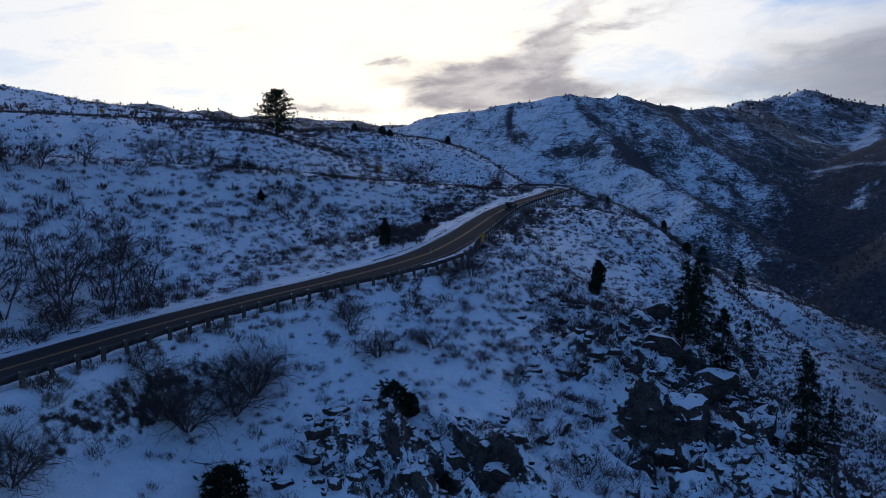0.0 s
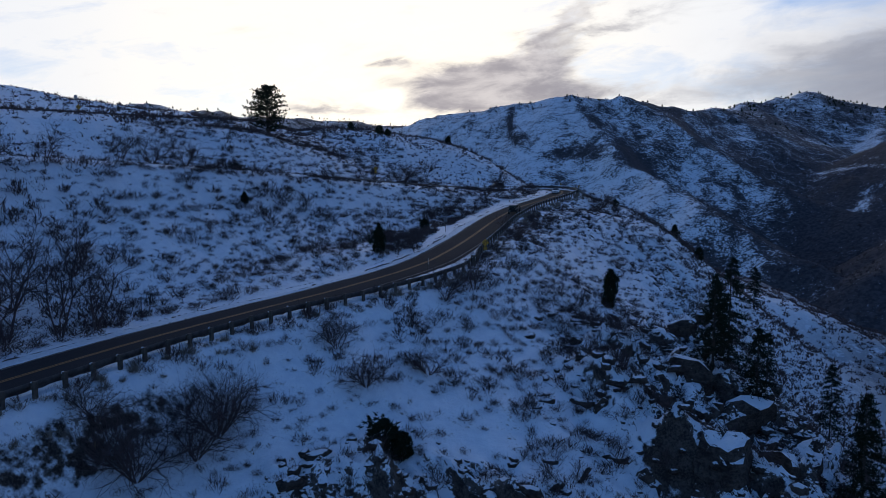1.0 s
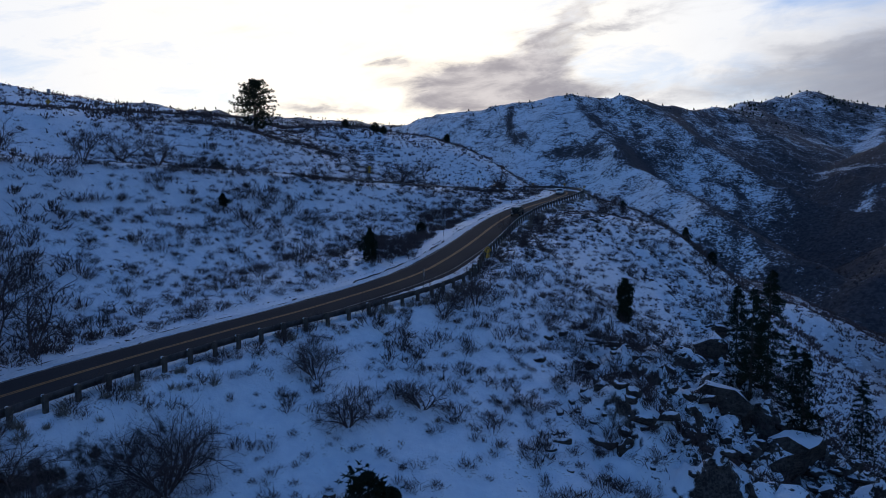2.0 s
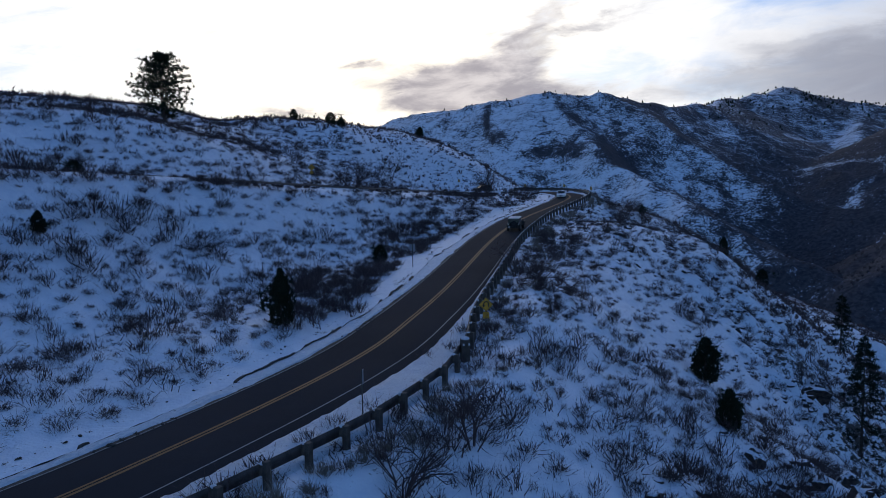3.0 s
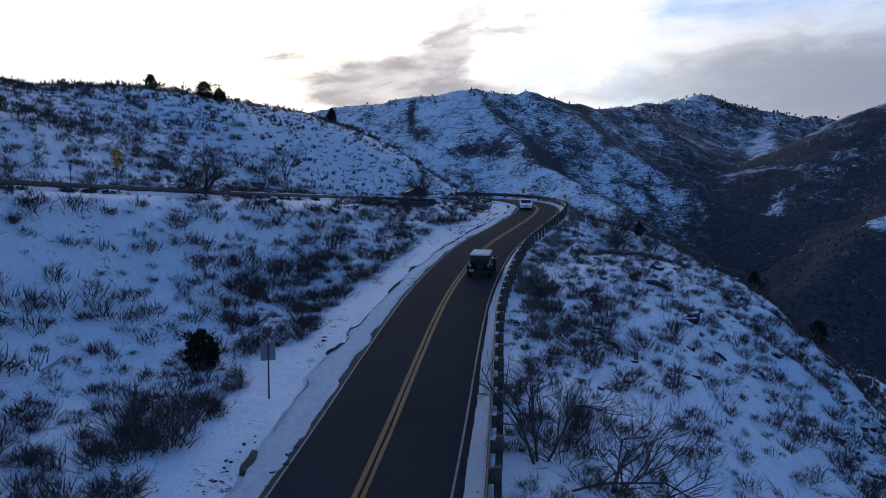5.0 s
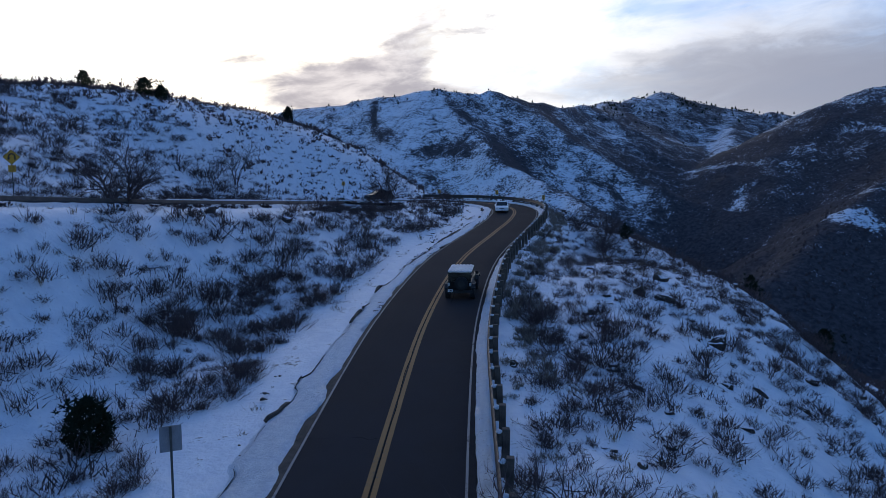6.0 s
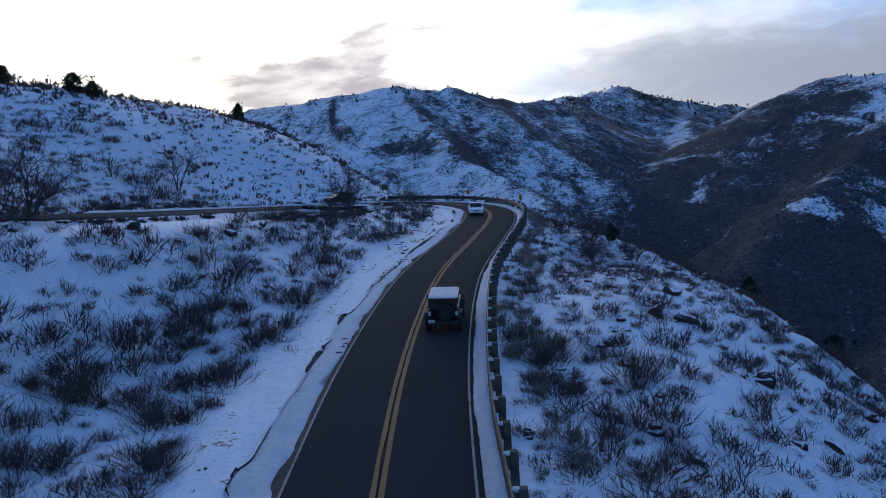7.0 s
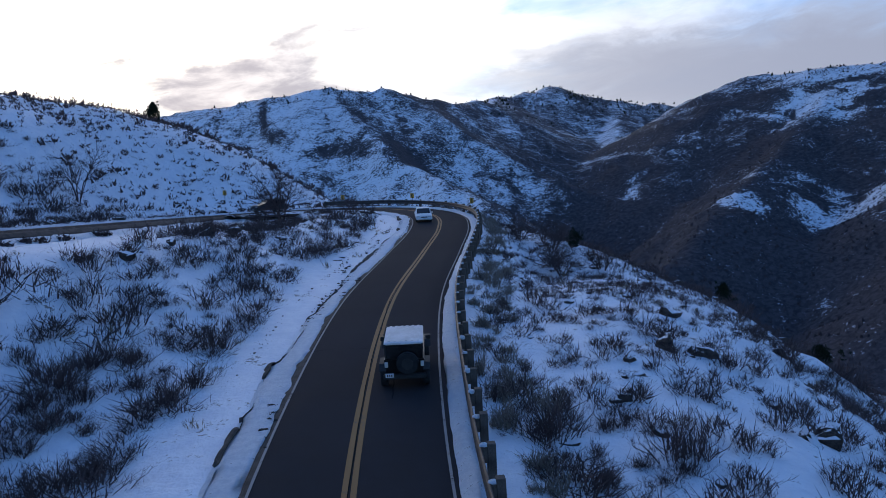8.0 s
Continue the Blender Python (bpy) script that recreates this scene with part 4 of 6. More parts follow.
def make_far_brush():
    """Clumps of brush and small trees on the slopes across the canyon."""
    rnd = random.Random(15)
    clump = []
    for _ in range(6):
        s = Sticks()
        for _ in range(4):
            a, q = rnd.uniform(0, 6.28), rnd.random()
            s.stick((math.cos(a) * q * 0.5, math.sin(a) * q * 0.5, -0.3), (math.cos(a) * q, math.sin(a) * q, rnd.uniform(0.7, 1.3)), 0.45, 0)
        clump.append(s.triangles())

    def chance(x, y):
        far = np.hypot(x - 5, y - 70)
        w = rough(x, y * 0.6, 55, 3, 600) + 0.35 * step(30, 130, x - 0.33 * y)
        return (far > 160) * np.clip(0.35 + 0.8 * w, 0.03, 1) * step(1050, 500, far)

    x, y = spots(40000, 31, (-260, 640, 150, 1010), 3.2, chance)
    tagged(scatter("mountain_brush", clump, x, y, np.random.RandomState(32).uniform(0.5, 1.6, len(x)), OAK, 33, 0.2), "dark brush dotted over the mountains across the canyon", "shrubs", kind="stuff")
    # pines along the skylines
    pine = []
    for _ in range(5):
        s = Sticks()
        for n in range(4):
            h = 0.28 + 0.17 * n
            for a in range(4):
                t = a * 1.571 + n
                r = 0.46 * (1.25 - h) + rnd.uniform(-0.06, 0.08)
                s.stick((0, 0, h + 0.1), (math.cos(t) * r, math.sin(t) * r, h + rnd.uniform(-0.03, 0.06)), 0.17, 0)
        s.stick((0, 0, -0.1), (0, 0, 1.08), 0.03, 0)
        pine.append(s.triangles())
    xs, ys = [], []
    pr = np.random.RandomState(41)
    for which, count, spread in ((0, 80, 14), (4, 420, 60), (6, 120, 14), (10, 350, 120), (11, 450, 150)):
        p = np.array(CRESTS[which][1])
        for _ in range(count):
            k = pr.randint(len(p) - 1)
            u = pr.random_sample()
            q = p[k] + (p[k + 1] - p[k]) * u
            xs.append(q[0] + pr.normal(0, spread)), ys.append(q[1] + pr.normal(0, spread) - spread * 0.3)
    xs, ys = np.array(xs), np.array(ys)
    size = pr.uniform(1.8, 3.8, len(xs)) * np.where(np.hypot(xs, ys) > 1300, 1.7, 1.0)
    tagged(scatter("far_pines", pine, xs, ys, size, NEEDLE, 43, 0.3), "small dark pines along the distant crests", "trees", kind="stuff")


make_far_brush()

# ---- helpers for things ----
def part(name, bm, mat, parent=None, label="", smooth=False, bevel=0.0):
    if bevel:
        bmesh.ops.bevel(bm, geom=[e for e in bm.edges if e.is_manifold and e.calc_face_angle(0) > 0.5], offset=bevel, segments=2, affect="EDGES", clamp_overlap=True)
    me = bpy.data.meshes.new(name)
    bm.to_mesh(me)
    bm.free()
    me.materials.append(mat)
    if smooth:
        me.polygons.foreach_set("use_smooth", np.ones(len(me.polygons), bool))
    ob = new(name, me)
    ob.parent = parent
    if label:
        ob["label"] = label
    return ob


def shared(name, me, parent=None, m=None):
    ob = new(name, me)
    ob.parent = parent
    if m is not None:
        ob.matrix_basis = m
    return ob


def add_box(bm, x, y, z, sx, sy, sz, turn=None):
    m = Matrix.Translation((x, y, z)) @ (turn or Matrix.Identity(4)) @ Matrix.Diagonal((sx, sy, sz, 1))
    return bmesh.ops.create_cube(bm, size=1.0, matrix=m)


def box(x, y, z, sx, sy, sz):
    bm = bmesh.new()
    add_box(bm, x, y, z, sx, sy, sz)
    return bm


def tube(a, b, ra, rb, n=8):
    a, b = Vector(a), Vector(b)
    bm = bmesh.new()
    m = Matrix.Translation((a + b) / 2) @ (b - a).to_track_quat("Z", "Y").to_matrix().to_4x4()
    bmesh.ops.create_cone(bm, cap_ends=True, segments=n, radius1=ra, radius2=rb, depth=(b - a).length, matrix=m)
    return bm


def prism(outline, depth, axis="X"):
    """An outline in two axes drawn out along the third, about its middle."""
    bm = bmesh.new()
    ends = []
    for d in (-depth / 2, depth / 2):
        ends.append([bm.verts.new((d, p, q) if axis == "X" else (p, d, q)) for p, q in outline])
    bm.faces.new(ends[0][::-1]), bm.faces.new(ends[1])
    k = len(outline)
    for i in range(k):
        bm.faces.new((ends[0][i], ends[0][(i + 1) % k], ends[1][(i + 1) % k], ends[1][i]))
    bmesh.ops.recalc_face_normals(bm, faces=bm.faces)
    return bm


def base(name, x, y, z=None, turn=0.0, label="", category="", group=""):
    e = new(name)
    e.matrix_basis = pose(x, y, float(land(x, y)[0]) if z is None else z, 0, 0, turn)
    return tagged(e, label, category, group)


def road_at(y, first=True):
    """The road's middle, its way to the right and its heading, where it first passes y."""
    k = int(np.argmax(LINE[:, 1] >= y))
    ahead = (-SIDE[k, 1], SIDE[k, 0])
    return LINE[k], SIDE[k], ahead


# ---- guard rail ----
def make_rail():
    rail = new("guard_rail")
    tagged(rail, "weathered steel guard rail on timber posts beside the road", "guard rail")
    a = int(np.argmax(LINE[:, 1] > 22))
    top = int(np.argmax((LINE[:, 0] < 15.8) & (LINE[:, 1] > 155.0)))
    gap = rail_gap(LINE)
    bend = [(0.0, 0.30), (0.045, 0.35), (0.045, 0.40), (0.0, 0.45), (0.0, 0.48), (0.045, 0.53), (0.045, 0.58), (0.0, 0.63)]
    offs = [-q for q, _ in bend] + [0.02, 0.02, -bend[0][0]]
    lifts = [h for _, h in bend] + [0.63, 0.30, 0.30]
    beam = strip("beam", LINE, SIDE, offs, lifts, RUST, rail, 2, lambda m, p: rail_gap(p), a, top)
    beam["label"] = "long dull brown corrugated steel beam"
    post = box(0, 0, -0.06, 0.17, 0.2, 1.50)
    bmesh.ops.bevel(post, geom=list(post.edges), offset=0.012, segments=1, affect="EDGES")
    pm = bpy.data.meshes.new("post")
    post.to_mesh(pm)
    pm.materials.append(TIMBER)
    block = box(0, 0, 0, 0.14, 0.14, 0.32)
    bk = bpy.data.meshes.new("spacer_block")
    block.to_mesh(bk)
    bk.materials.append(TIMBER)
    lump = bmesh.new()
    bmesh.ops.create_icosphere(lump, subdivisions=2, radius=1.0, matrix=Matrix.Diagonal((0.10, 0.09, 0.06, 1)))
    cap = bpy.data.meshes.new("snow_cap")
    lump.to_mesh(cap)
    cap.materials.append(BANK)
    rnd = random.Random(3)
    for k in range(a + 1, top, 3):
        turn = math.degrees(math.atan2(SIDE[k, 1], SIDE[k, 0]))
        x, y, z = LINE[k] + np.r_[SIDE[k] * (gap[k] + 0.22), 0]
        p = shared("post", pm, rail, pose(x, y, z + rnd.uniform(-0.03, 0.03), rnd.uniform(-2, 2), rnd.uniform(-2, 2), turn + rnd.uniform(-4, 4)))
        x, y, z = LINE[k] + np.r_[SIDE[k] * (gap[k] + 0.08), 0]
        shared("spacer_block", bk, rail, pose(x, y, z + 0.47, 0, 0, turn))
        if rnd.random() < 0.8:
            ob = shared("snow_cap", cap, rail, pose(x, y, z + 0.63, 0, 0, turn + rnd.uniform(-20, 20)))
            ob.scale = (rnd.uniform(0.8, 1.1), rnd.uniform(0.8, 1.2), rnd.uniform(0.6, 1.3))


make_rail()


# ---- signs ----
SIGN_YELLOW = plain("sign_yellow", (0.60, 0.29, 0.018), (0.68, 0.34, 0.025), 4, 0.45, 0.001)
SIGN_BLACK = plain("sign_black", (0.012, 0.012, 0.012), (0.02, 0.02, 0.02), 5, 0.5, 0.001)
SIGN_WHITE = plain("sign_white", (0.62, 0.63, 0.64), (0.72, 0.72, 0.72), 4, 0.45, 0.001)
SIGN_BACK = plain("bare_sign_back", (0.22, 0.23, 0.25), (0.30, 0.31, 0.33), 4, 0.5, 0.002, 0.5)
POST_STEEL = plain("green_steel_post", (0.05, 0.055, 0.05), (0.10, 0.10, 0.09), 6, 0.6, 0.002, 0.3)


def flat(points, y0, y1):
    """A plate from an outline in x and z, between two depths."""
    bm = prism(points, abs(y1 - y0), "Y")
    bmesh.ops.translate(bm, verts=bm.verts, vec=(0, (y0 + y1) / 2, 0))
    return bm


def lettering(text, size, x, y, z, parent, mat):
    cu = bpy.data.curves.new("figures", "FONT")
    cu.body, cu.size, cu.align_x, cu.align_y, cu.extrude = text, size, "CENTER", "CENTER", 0.002
    tmp = bpy.data.objects.new("figures", cu)
    me = bpy.data.meshes.new_from_object(tmp)
    bpy.data.objects.remove(tmp)
    me.materials.clear()
    me.materials.append(mat)
    return shared("figures", me, parent, pose(x, y, z, 90, 0, 0))


def post_part(parent, h, r=0.03):
    bm = box(0, 0.03, h / 2 - 0.2, r * 1.6, r, h + 0.4)
    return part("post", bm, POST_STEEL, parent)


def turn_sign(x, y, z, face, h, plate=True, mirrored=False):
    """A yellow diamond with a hairpin arrow; it faces along -y before it is turned."""
    s = base("warning_sign", x, y, z, face, "yellow diamond road sign with hairpin arrow and speed plate", "road sign", "warning signs")
    post_part(s, h + 0.1)
    d = 0.34
    p = part("panel", flat([(0, h - d), (d, h), (0, h + d), (-d, h)], -0.012, 0.0), SIGN_YELLOW, s)
    rim = [(0, -d * 0.94), (d * 0.94, 0), (0, d * 0.94), (-d * 0.94, 0)]
    bm = bmesh.new()
    outer = [bm.verts.new((a, -0.0145, h + b)) for a, b in rim]
    inner = [bm.verts.new((a * 0.94, -0.0145, h + b * 0.94)) for a, b in rim]
    for i in range(4):
        bm.faces.new((outer[i], outer[(i + 1) % 4], inner[(i + 1) % 4], inner[i]))
    part("border", bm, SIGN_BLACK, p)
    bm = bmesh.new()
    k = -1 if mirrored else 1
    way = [(0.13, -0.13), (0.13, 0.02)] + [(0.01 + 0.12 * math.cos(t), 0.02 + 0.12 * math.sin(t)) for t in np.linspace(0.2, 2.94, 9)] + [(-0.11, 0.02), (-0.11, -0.03)]
    left, right = [], []
    for i, (a, b) in enumerate(way):
        a0, b0 = way[max(0, i - 1)]
        a1, b1 = way[min(len(way) - 1, i + 1)]
        t = Vector((a1 - a0, b1 - b0)).normalized()
        left.append(bm.verts.new((k * (a - t.y * 0.028), -0.0155, h + b + t.x * 0.028)))
        right.append(bm.verts.new((k * (a + t.y * 0.028), -0.0155, h + b - t.x * 0.028)))
    for i in range(len(way) - 1):
        bm.faces.new((left[i], right[i], right[i + 1], left[i + 1]))
    tip = [bm.verts.new((k * (-0.11 + q), -0.0155, h + w)) for q, w in ((-0.075, -0.03), (0.075, -0.03), (0, -0.14))]
    bm.faces.new(tip)
    bmesh.ops.recalc_face_normals(bm, faces=bm.faces)
    part("arrow", bm, SIGN_BLACK, p)
    if plate:
        zc = h - d - 0.17
        q = part("speed_plate", flat([(-0.15, zc - 0.15), (0.15, zc - 0.15), (0.15, zc + 0.15), (-0.15, zc + 0.15)], -0.012, 0.0), SIGN_YELLOW, s, "small square yellow plate")
        lettering("15", 0.20, 0, -0.015, zc + 0.03, q, SIGN_BLACK)
        lettering("MPH", 0.075, 0, -0.015, zc - 0.10, q, SIGN_BLACK)
    return s


def chevron_sign(x, y, z, face, h, right=True):
    s = base("chevron_sign", x, y, z, face, "yellow curve marker with a black chevron on a steel post", "road sign", "chevrons round the hairpin")
    post_part(s, h + 0.2, 0.022)
    w, t = 0.17, 0.22
    p = part("panel", flat([(-w, h - t), (w, h - t), (w, h + t), (-w, h + t)], -0.012, 0), SIGN_YELLOW, s)
    k = 1 if right else -1
    pts = [(-0.10, 0.20), (0.0, 0.20), (0.12, 0.0), (0.0, -0.20), (-0.10, -0.20), (0.02, 0.0)]
    part("chevron", flat([(k * a, h + b) for a, b in pts], -0.017, -0.0125), SIGN_BLACK, p)
    return s


def back_sign(x, y, z, face, h, w, tall, label):
    s = base("road_sign", x, y, z, face, label, "road sign")
    post_part(s, h, 0.028)
    part("panel", flat([(-w / 2, h - tall), (w / 2, h - tall), (w / 2, h), (-w / 2, h)], -0.010, 0.0), SIGN_BACK, s, "thin aluminium panel", bevel=0.0)
    return s


turn_sign(4.3, 74.2, -8.0, 4, 1.85)
turn_sign(-9.04, 112.7, None, 20, 2.35)
turn_sign(-44.6, 99.8, None, 25, 1.5, True)
chevron_sign(8.0, 160.8, None, 15, 1.0, True)
chevron_sign(25.6, 143.6, -3.0, -60, 1.15, False)
chevron_sign(24.0, 154.5, -2.7, -35, 1.15, False)
chevron_sign(18.6, 159.4, -2.6, -10, 1.1, False)
back_sign(0.75, 92.0, None, 195, 1.65, 0.42, 0.52, "pale road sign seen from behind on a dark steel post")
back_sign(-0.75, 63.6, None, 78, 1.75, 0.16, 0.5, "narrow road marker on a thin steel post at the guard rail")
back_sign(-50.5, 111.4, None, 30, 2.4, 0.45, 0.55, "small road sign high on a thin post on the hill")
back_sign(-19.4, 54.6, None, 200, 1.2, 0.2, 0.2, "thin roadside marker post with a small disc in the snow")
back_sign(-10.0, 108.5, None, 200, 1.5, 0.14, 0.3, "thin reflector post beside the upper road")
back_sign(-25.5, 91.5, None, 200, 1.4, 0.14, 0.3, "thin reflector post beside the upper road")
back_sign(-35.5, 76.5, None, 200, 1.4, 0.14, 0.3, "thin reflector post beside the upper road")


def pedestal(x, y, high, wide, label, tilt=0.0):
    """A stout dark timber stub with a cap of snow."""
    z = float(land(x, y)[0])
    e = new("timber_stub")
    e.matrix_basis = pose(x, y, z, tilt, 0, 15)
    tagged(e, label, "post")
    part("stub", box(0, 0, high / 2 - 0.15, wide, wide, high + 0.3), TIMBER, e, bevel=0.02)
    cap = bmesh.new()
    bmesh.ops.create_uvsphere(cap, u_segments=10, v_segments=6, radius=1, matrix=Matrix.Translation((0, 0, high)) @ Matrix.Diagonal((wide * 0.55, wide * 0.55, 0.09, 1)))
    part("snow_cap", cap, BANK, e, "rounded cap of snow", True)
    for s in (-1, 1):
        part("reflector", box(s * wide * 0.36, -wide * 0.5 - 0.006, high * 0.78, 0.07, 0.012, 0.09), SIGN_WHITE, e, "small white reflector")


pedestal(3.0, 69.8, 0.95, 0.34, "dark snow-capped timber stub with reflectors behind the rail", 4)
pedestal(-47.6, 118.4, 0.8, 0.4, "stout dark post standing alone on the hill's crest")


# ---- rocks ----
def rock_mesh(seed, detail=3, flatness=0.7):
    rnd = random.Random(seed)
    bm = bmesh.new()
    bmesh.ops.create_icosphere(bm, subdivisions=detail, radius=1.0)
    cuts = [(Vector((rnd.gauss(0, 1), rnd.gauss(0, 1), rnd.gauss(0, 0.8))).normalized(), rnd.uniform(0.34, 0.78)) for _ in range(15)]
    shift = Vector((seed * 3.7, seed * 1.3, 0))
    for v in bm.verts:
        p = v.co.copy()
        for d, far in cuts:
            over = p.dot(d) - far
            if over > 0:
                p -= d * over * 0.92
        p *= 1 + 0.20 * noise.noise(p * 1.9 + shift) + 0.13 * noise.noise(p * 4.3 + shift) + 0.07 * noise.noise(p * 9 + shift)
        # layered faces: the stone breaks in steps
        p.z += 0.05 * math.sin(p.z * 17 + 3 * noise.noise(p * 1.3 + shift))
        v.co = (p.x * 1.15, p.y * 0.9, p.z * flatness)
    me = bpy.data.meshes.new("rock")
    bm.to_mesh(me)
    bm.free()
    me.materials.append(ROCK)
    me.polygons.foreach_set("use_smooth", np.zeros(len(me.polygons), bool))
    return me


ROCKS = [rock_mesh(n, 3 if n < 5 else 2, 0.55 + 0.09 * (n % 5)) for n in range(10)]


def put_rock(x, y, size, rnd, label="", group="", lift=-0.15, tall=1.0, tilt=20):
    if road_gap(np.array([x]), np.array([y]))[1][0] < HALF + 0.5 + size:
        return None
    z = float(land(x, y)[0])
    ob = new("rock", ROCKS[rnd.randrange(len(ROCKS))])
    turn = Euler((radians(rnd.uniform(-tilt, tilt)), radians(rnd.uniform(-tilt, tilt)), rnd.uniform(0, 6.28))).to_matrix().to_4x4()
    ob.matrix_basis = Matrix.Translation((x, y, z + lift * size)) @ turn @ Matrix.Diagonal((size, size * rnd.uniform(0.7, 1.0), size * tall, 1))
    return tagged(ob, label or "dark angular rock with snow lying on top", "rock", group or "rocks on the slope")


def make_rocks():
    rnd = random.Random(77)
    # single rocks that stand out on the slopes
    for x, y, s in ((19.6, 104.0, 0.8), (18.9, 103.6, 0.5), (22.4, 114.2, 0.75), (19.2, 109.8, 0.8), (20.0, 109.2, 0.6), (24.0, 98.7, 0.45), (26.6, 97.7, 0.55),
                    (31.6, 116.4, 0.6), (36.3, 118.3, 0.7), (13.6, 98.0, 0.35), (16.0, 96.1, 0.4), (27.2, 107.5, 0.5), (17.5, 99.5, 0.45), (10.6, 93.4, 0.4), (10.9, 92.2, 0.32),
                    (26.4, 112.8, 0.6), (19.4, 100.5, 0.5), (9.9, 99.3, 0.45), (24.8, 105.0, 0.5), (29.5, 110.0, 0.6), (15.2, 105.9, 0.3), (21.5, 101.0, 0.45)):
        put_rock(x, y, s, rnd)
    # ledges over the slope's outer edge
    for n in range(26):
        put_rock(38.0 + rnd.gauss(0, 1.6), 134 + rnd.gauss(0, 3.5), rnd.uniform(0.3, 0.9), rnd, "snow-dusted ledge rock at the slope's edge", "ledges at the slope's edge")
    # boulders set along the upper road
    for x, y, s in ((3.4, 121.4, 0.55), (5.0, 125.6, 0.45), (6.6, 129.2, 0.5), (8.0, 133.0, 0.45), (8.8, 136.0, 0.4), (-0.4, 117.0, 0.5), (-3.6, 112.2, 0.4), (2.0, 119.2, 0.35), (10.4, 141.0, 0.4)):
        put_rock(x - 0.9, y, s, rnd, "boulder set beside the upper road, capped with snow", "boulders along the upper road", 0.1, 1.0, 12)
    # the cut above the upper road
    for n in range(30):
        u = rnd.random()
        put_rock(-4.5 + 12 * u + rnd.gauss(0, 0.8), 136.5 + 23 * u + rnd.gauss(0, 1.3), rnd.uniform(0.3, 0.85), rnd, "dark rock breaking through snow above the road", "rocks above the road cut")
    # broken crags below the lower road
    for n in range(125):
        x, y = 19 + rnd.gauss(0, 6), 54 + rnd.gauss(0, 11)
        if road_gap(np.array([x]), np.array([y]))[1][0] < 5.5 or math.hypot(x, y) < 26 or y > 71 or x < 9:
            continue
        put_rock(x, y, rnd.uniform(0.35, 1.25) * (1.3 if rnd.random() < 0.15 else 0.9), rnd, "broken dark crag with snow on its ledges", "crags below the road", -0.25, rnd.uniform(0.9, 1.5), 35)
    for n in range(80):
        x, y = 33 + rnd.gauss(0, 7), 76 + rnd.gauss(0, 9)
        if (x < 30 and y > 76) or x < 14:
            continue
        put_rock(x, y, rnd.uniform(0.4, 1.5), rnd, "broken dark crag with snow on its ledges", "crags below the road", -0.2, rnd.uniform(0.9, 1.6), 35)
    for x, y, s in ((16.5, 56.0, 2.6), (22.0, 50.0, 2.8), (25.0, 53.5, 2.4), (15.0, 43.5, 2.2), (18.0, 45.0, 2.4), (31.0, 79.0, 2.6), (29.0, 72.0, 2.4), (37.0, 84.0, 2.2), (35.0, 96.0, 1.8), (-1.5, 38.6, 1.2), (3.4, 38.0, 1.4), (8.0, 40.0, 1.6), (11.5, 41.0, 1.7), (1.0, 39.6, 1.0), (5.6, 41.8, 1.1), (-0.5, 40.8, 0.9)):
        put_rock(x, y, s, rnd, "large jagged outcrop streaked with snow", "crags below the road", -0.3, 1.2, 25)
    for x, y, s in ((17.0, 57.5, 2.3), (20.5, 54.0, 2.6), (14.5, 53.0, 1.5), (23.0, 60.0, 2.2), (11.0, 44.5, 1.6), (4.0, 40.5, 1.3), (7.5, 43.0, 1.2), (19.0, 63.0, 1.6), (27.5, 66.0, 2.2), (1.5, 41.5, 1.0)):
        put_rock(x, y, s, rnd, "large jagged outcrop streaked with snow", "crags below the road", -0.3, 1.25, 25)


make_rocks()


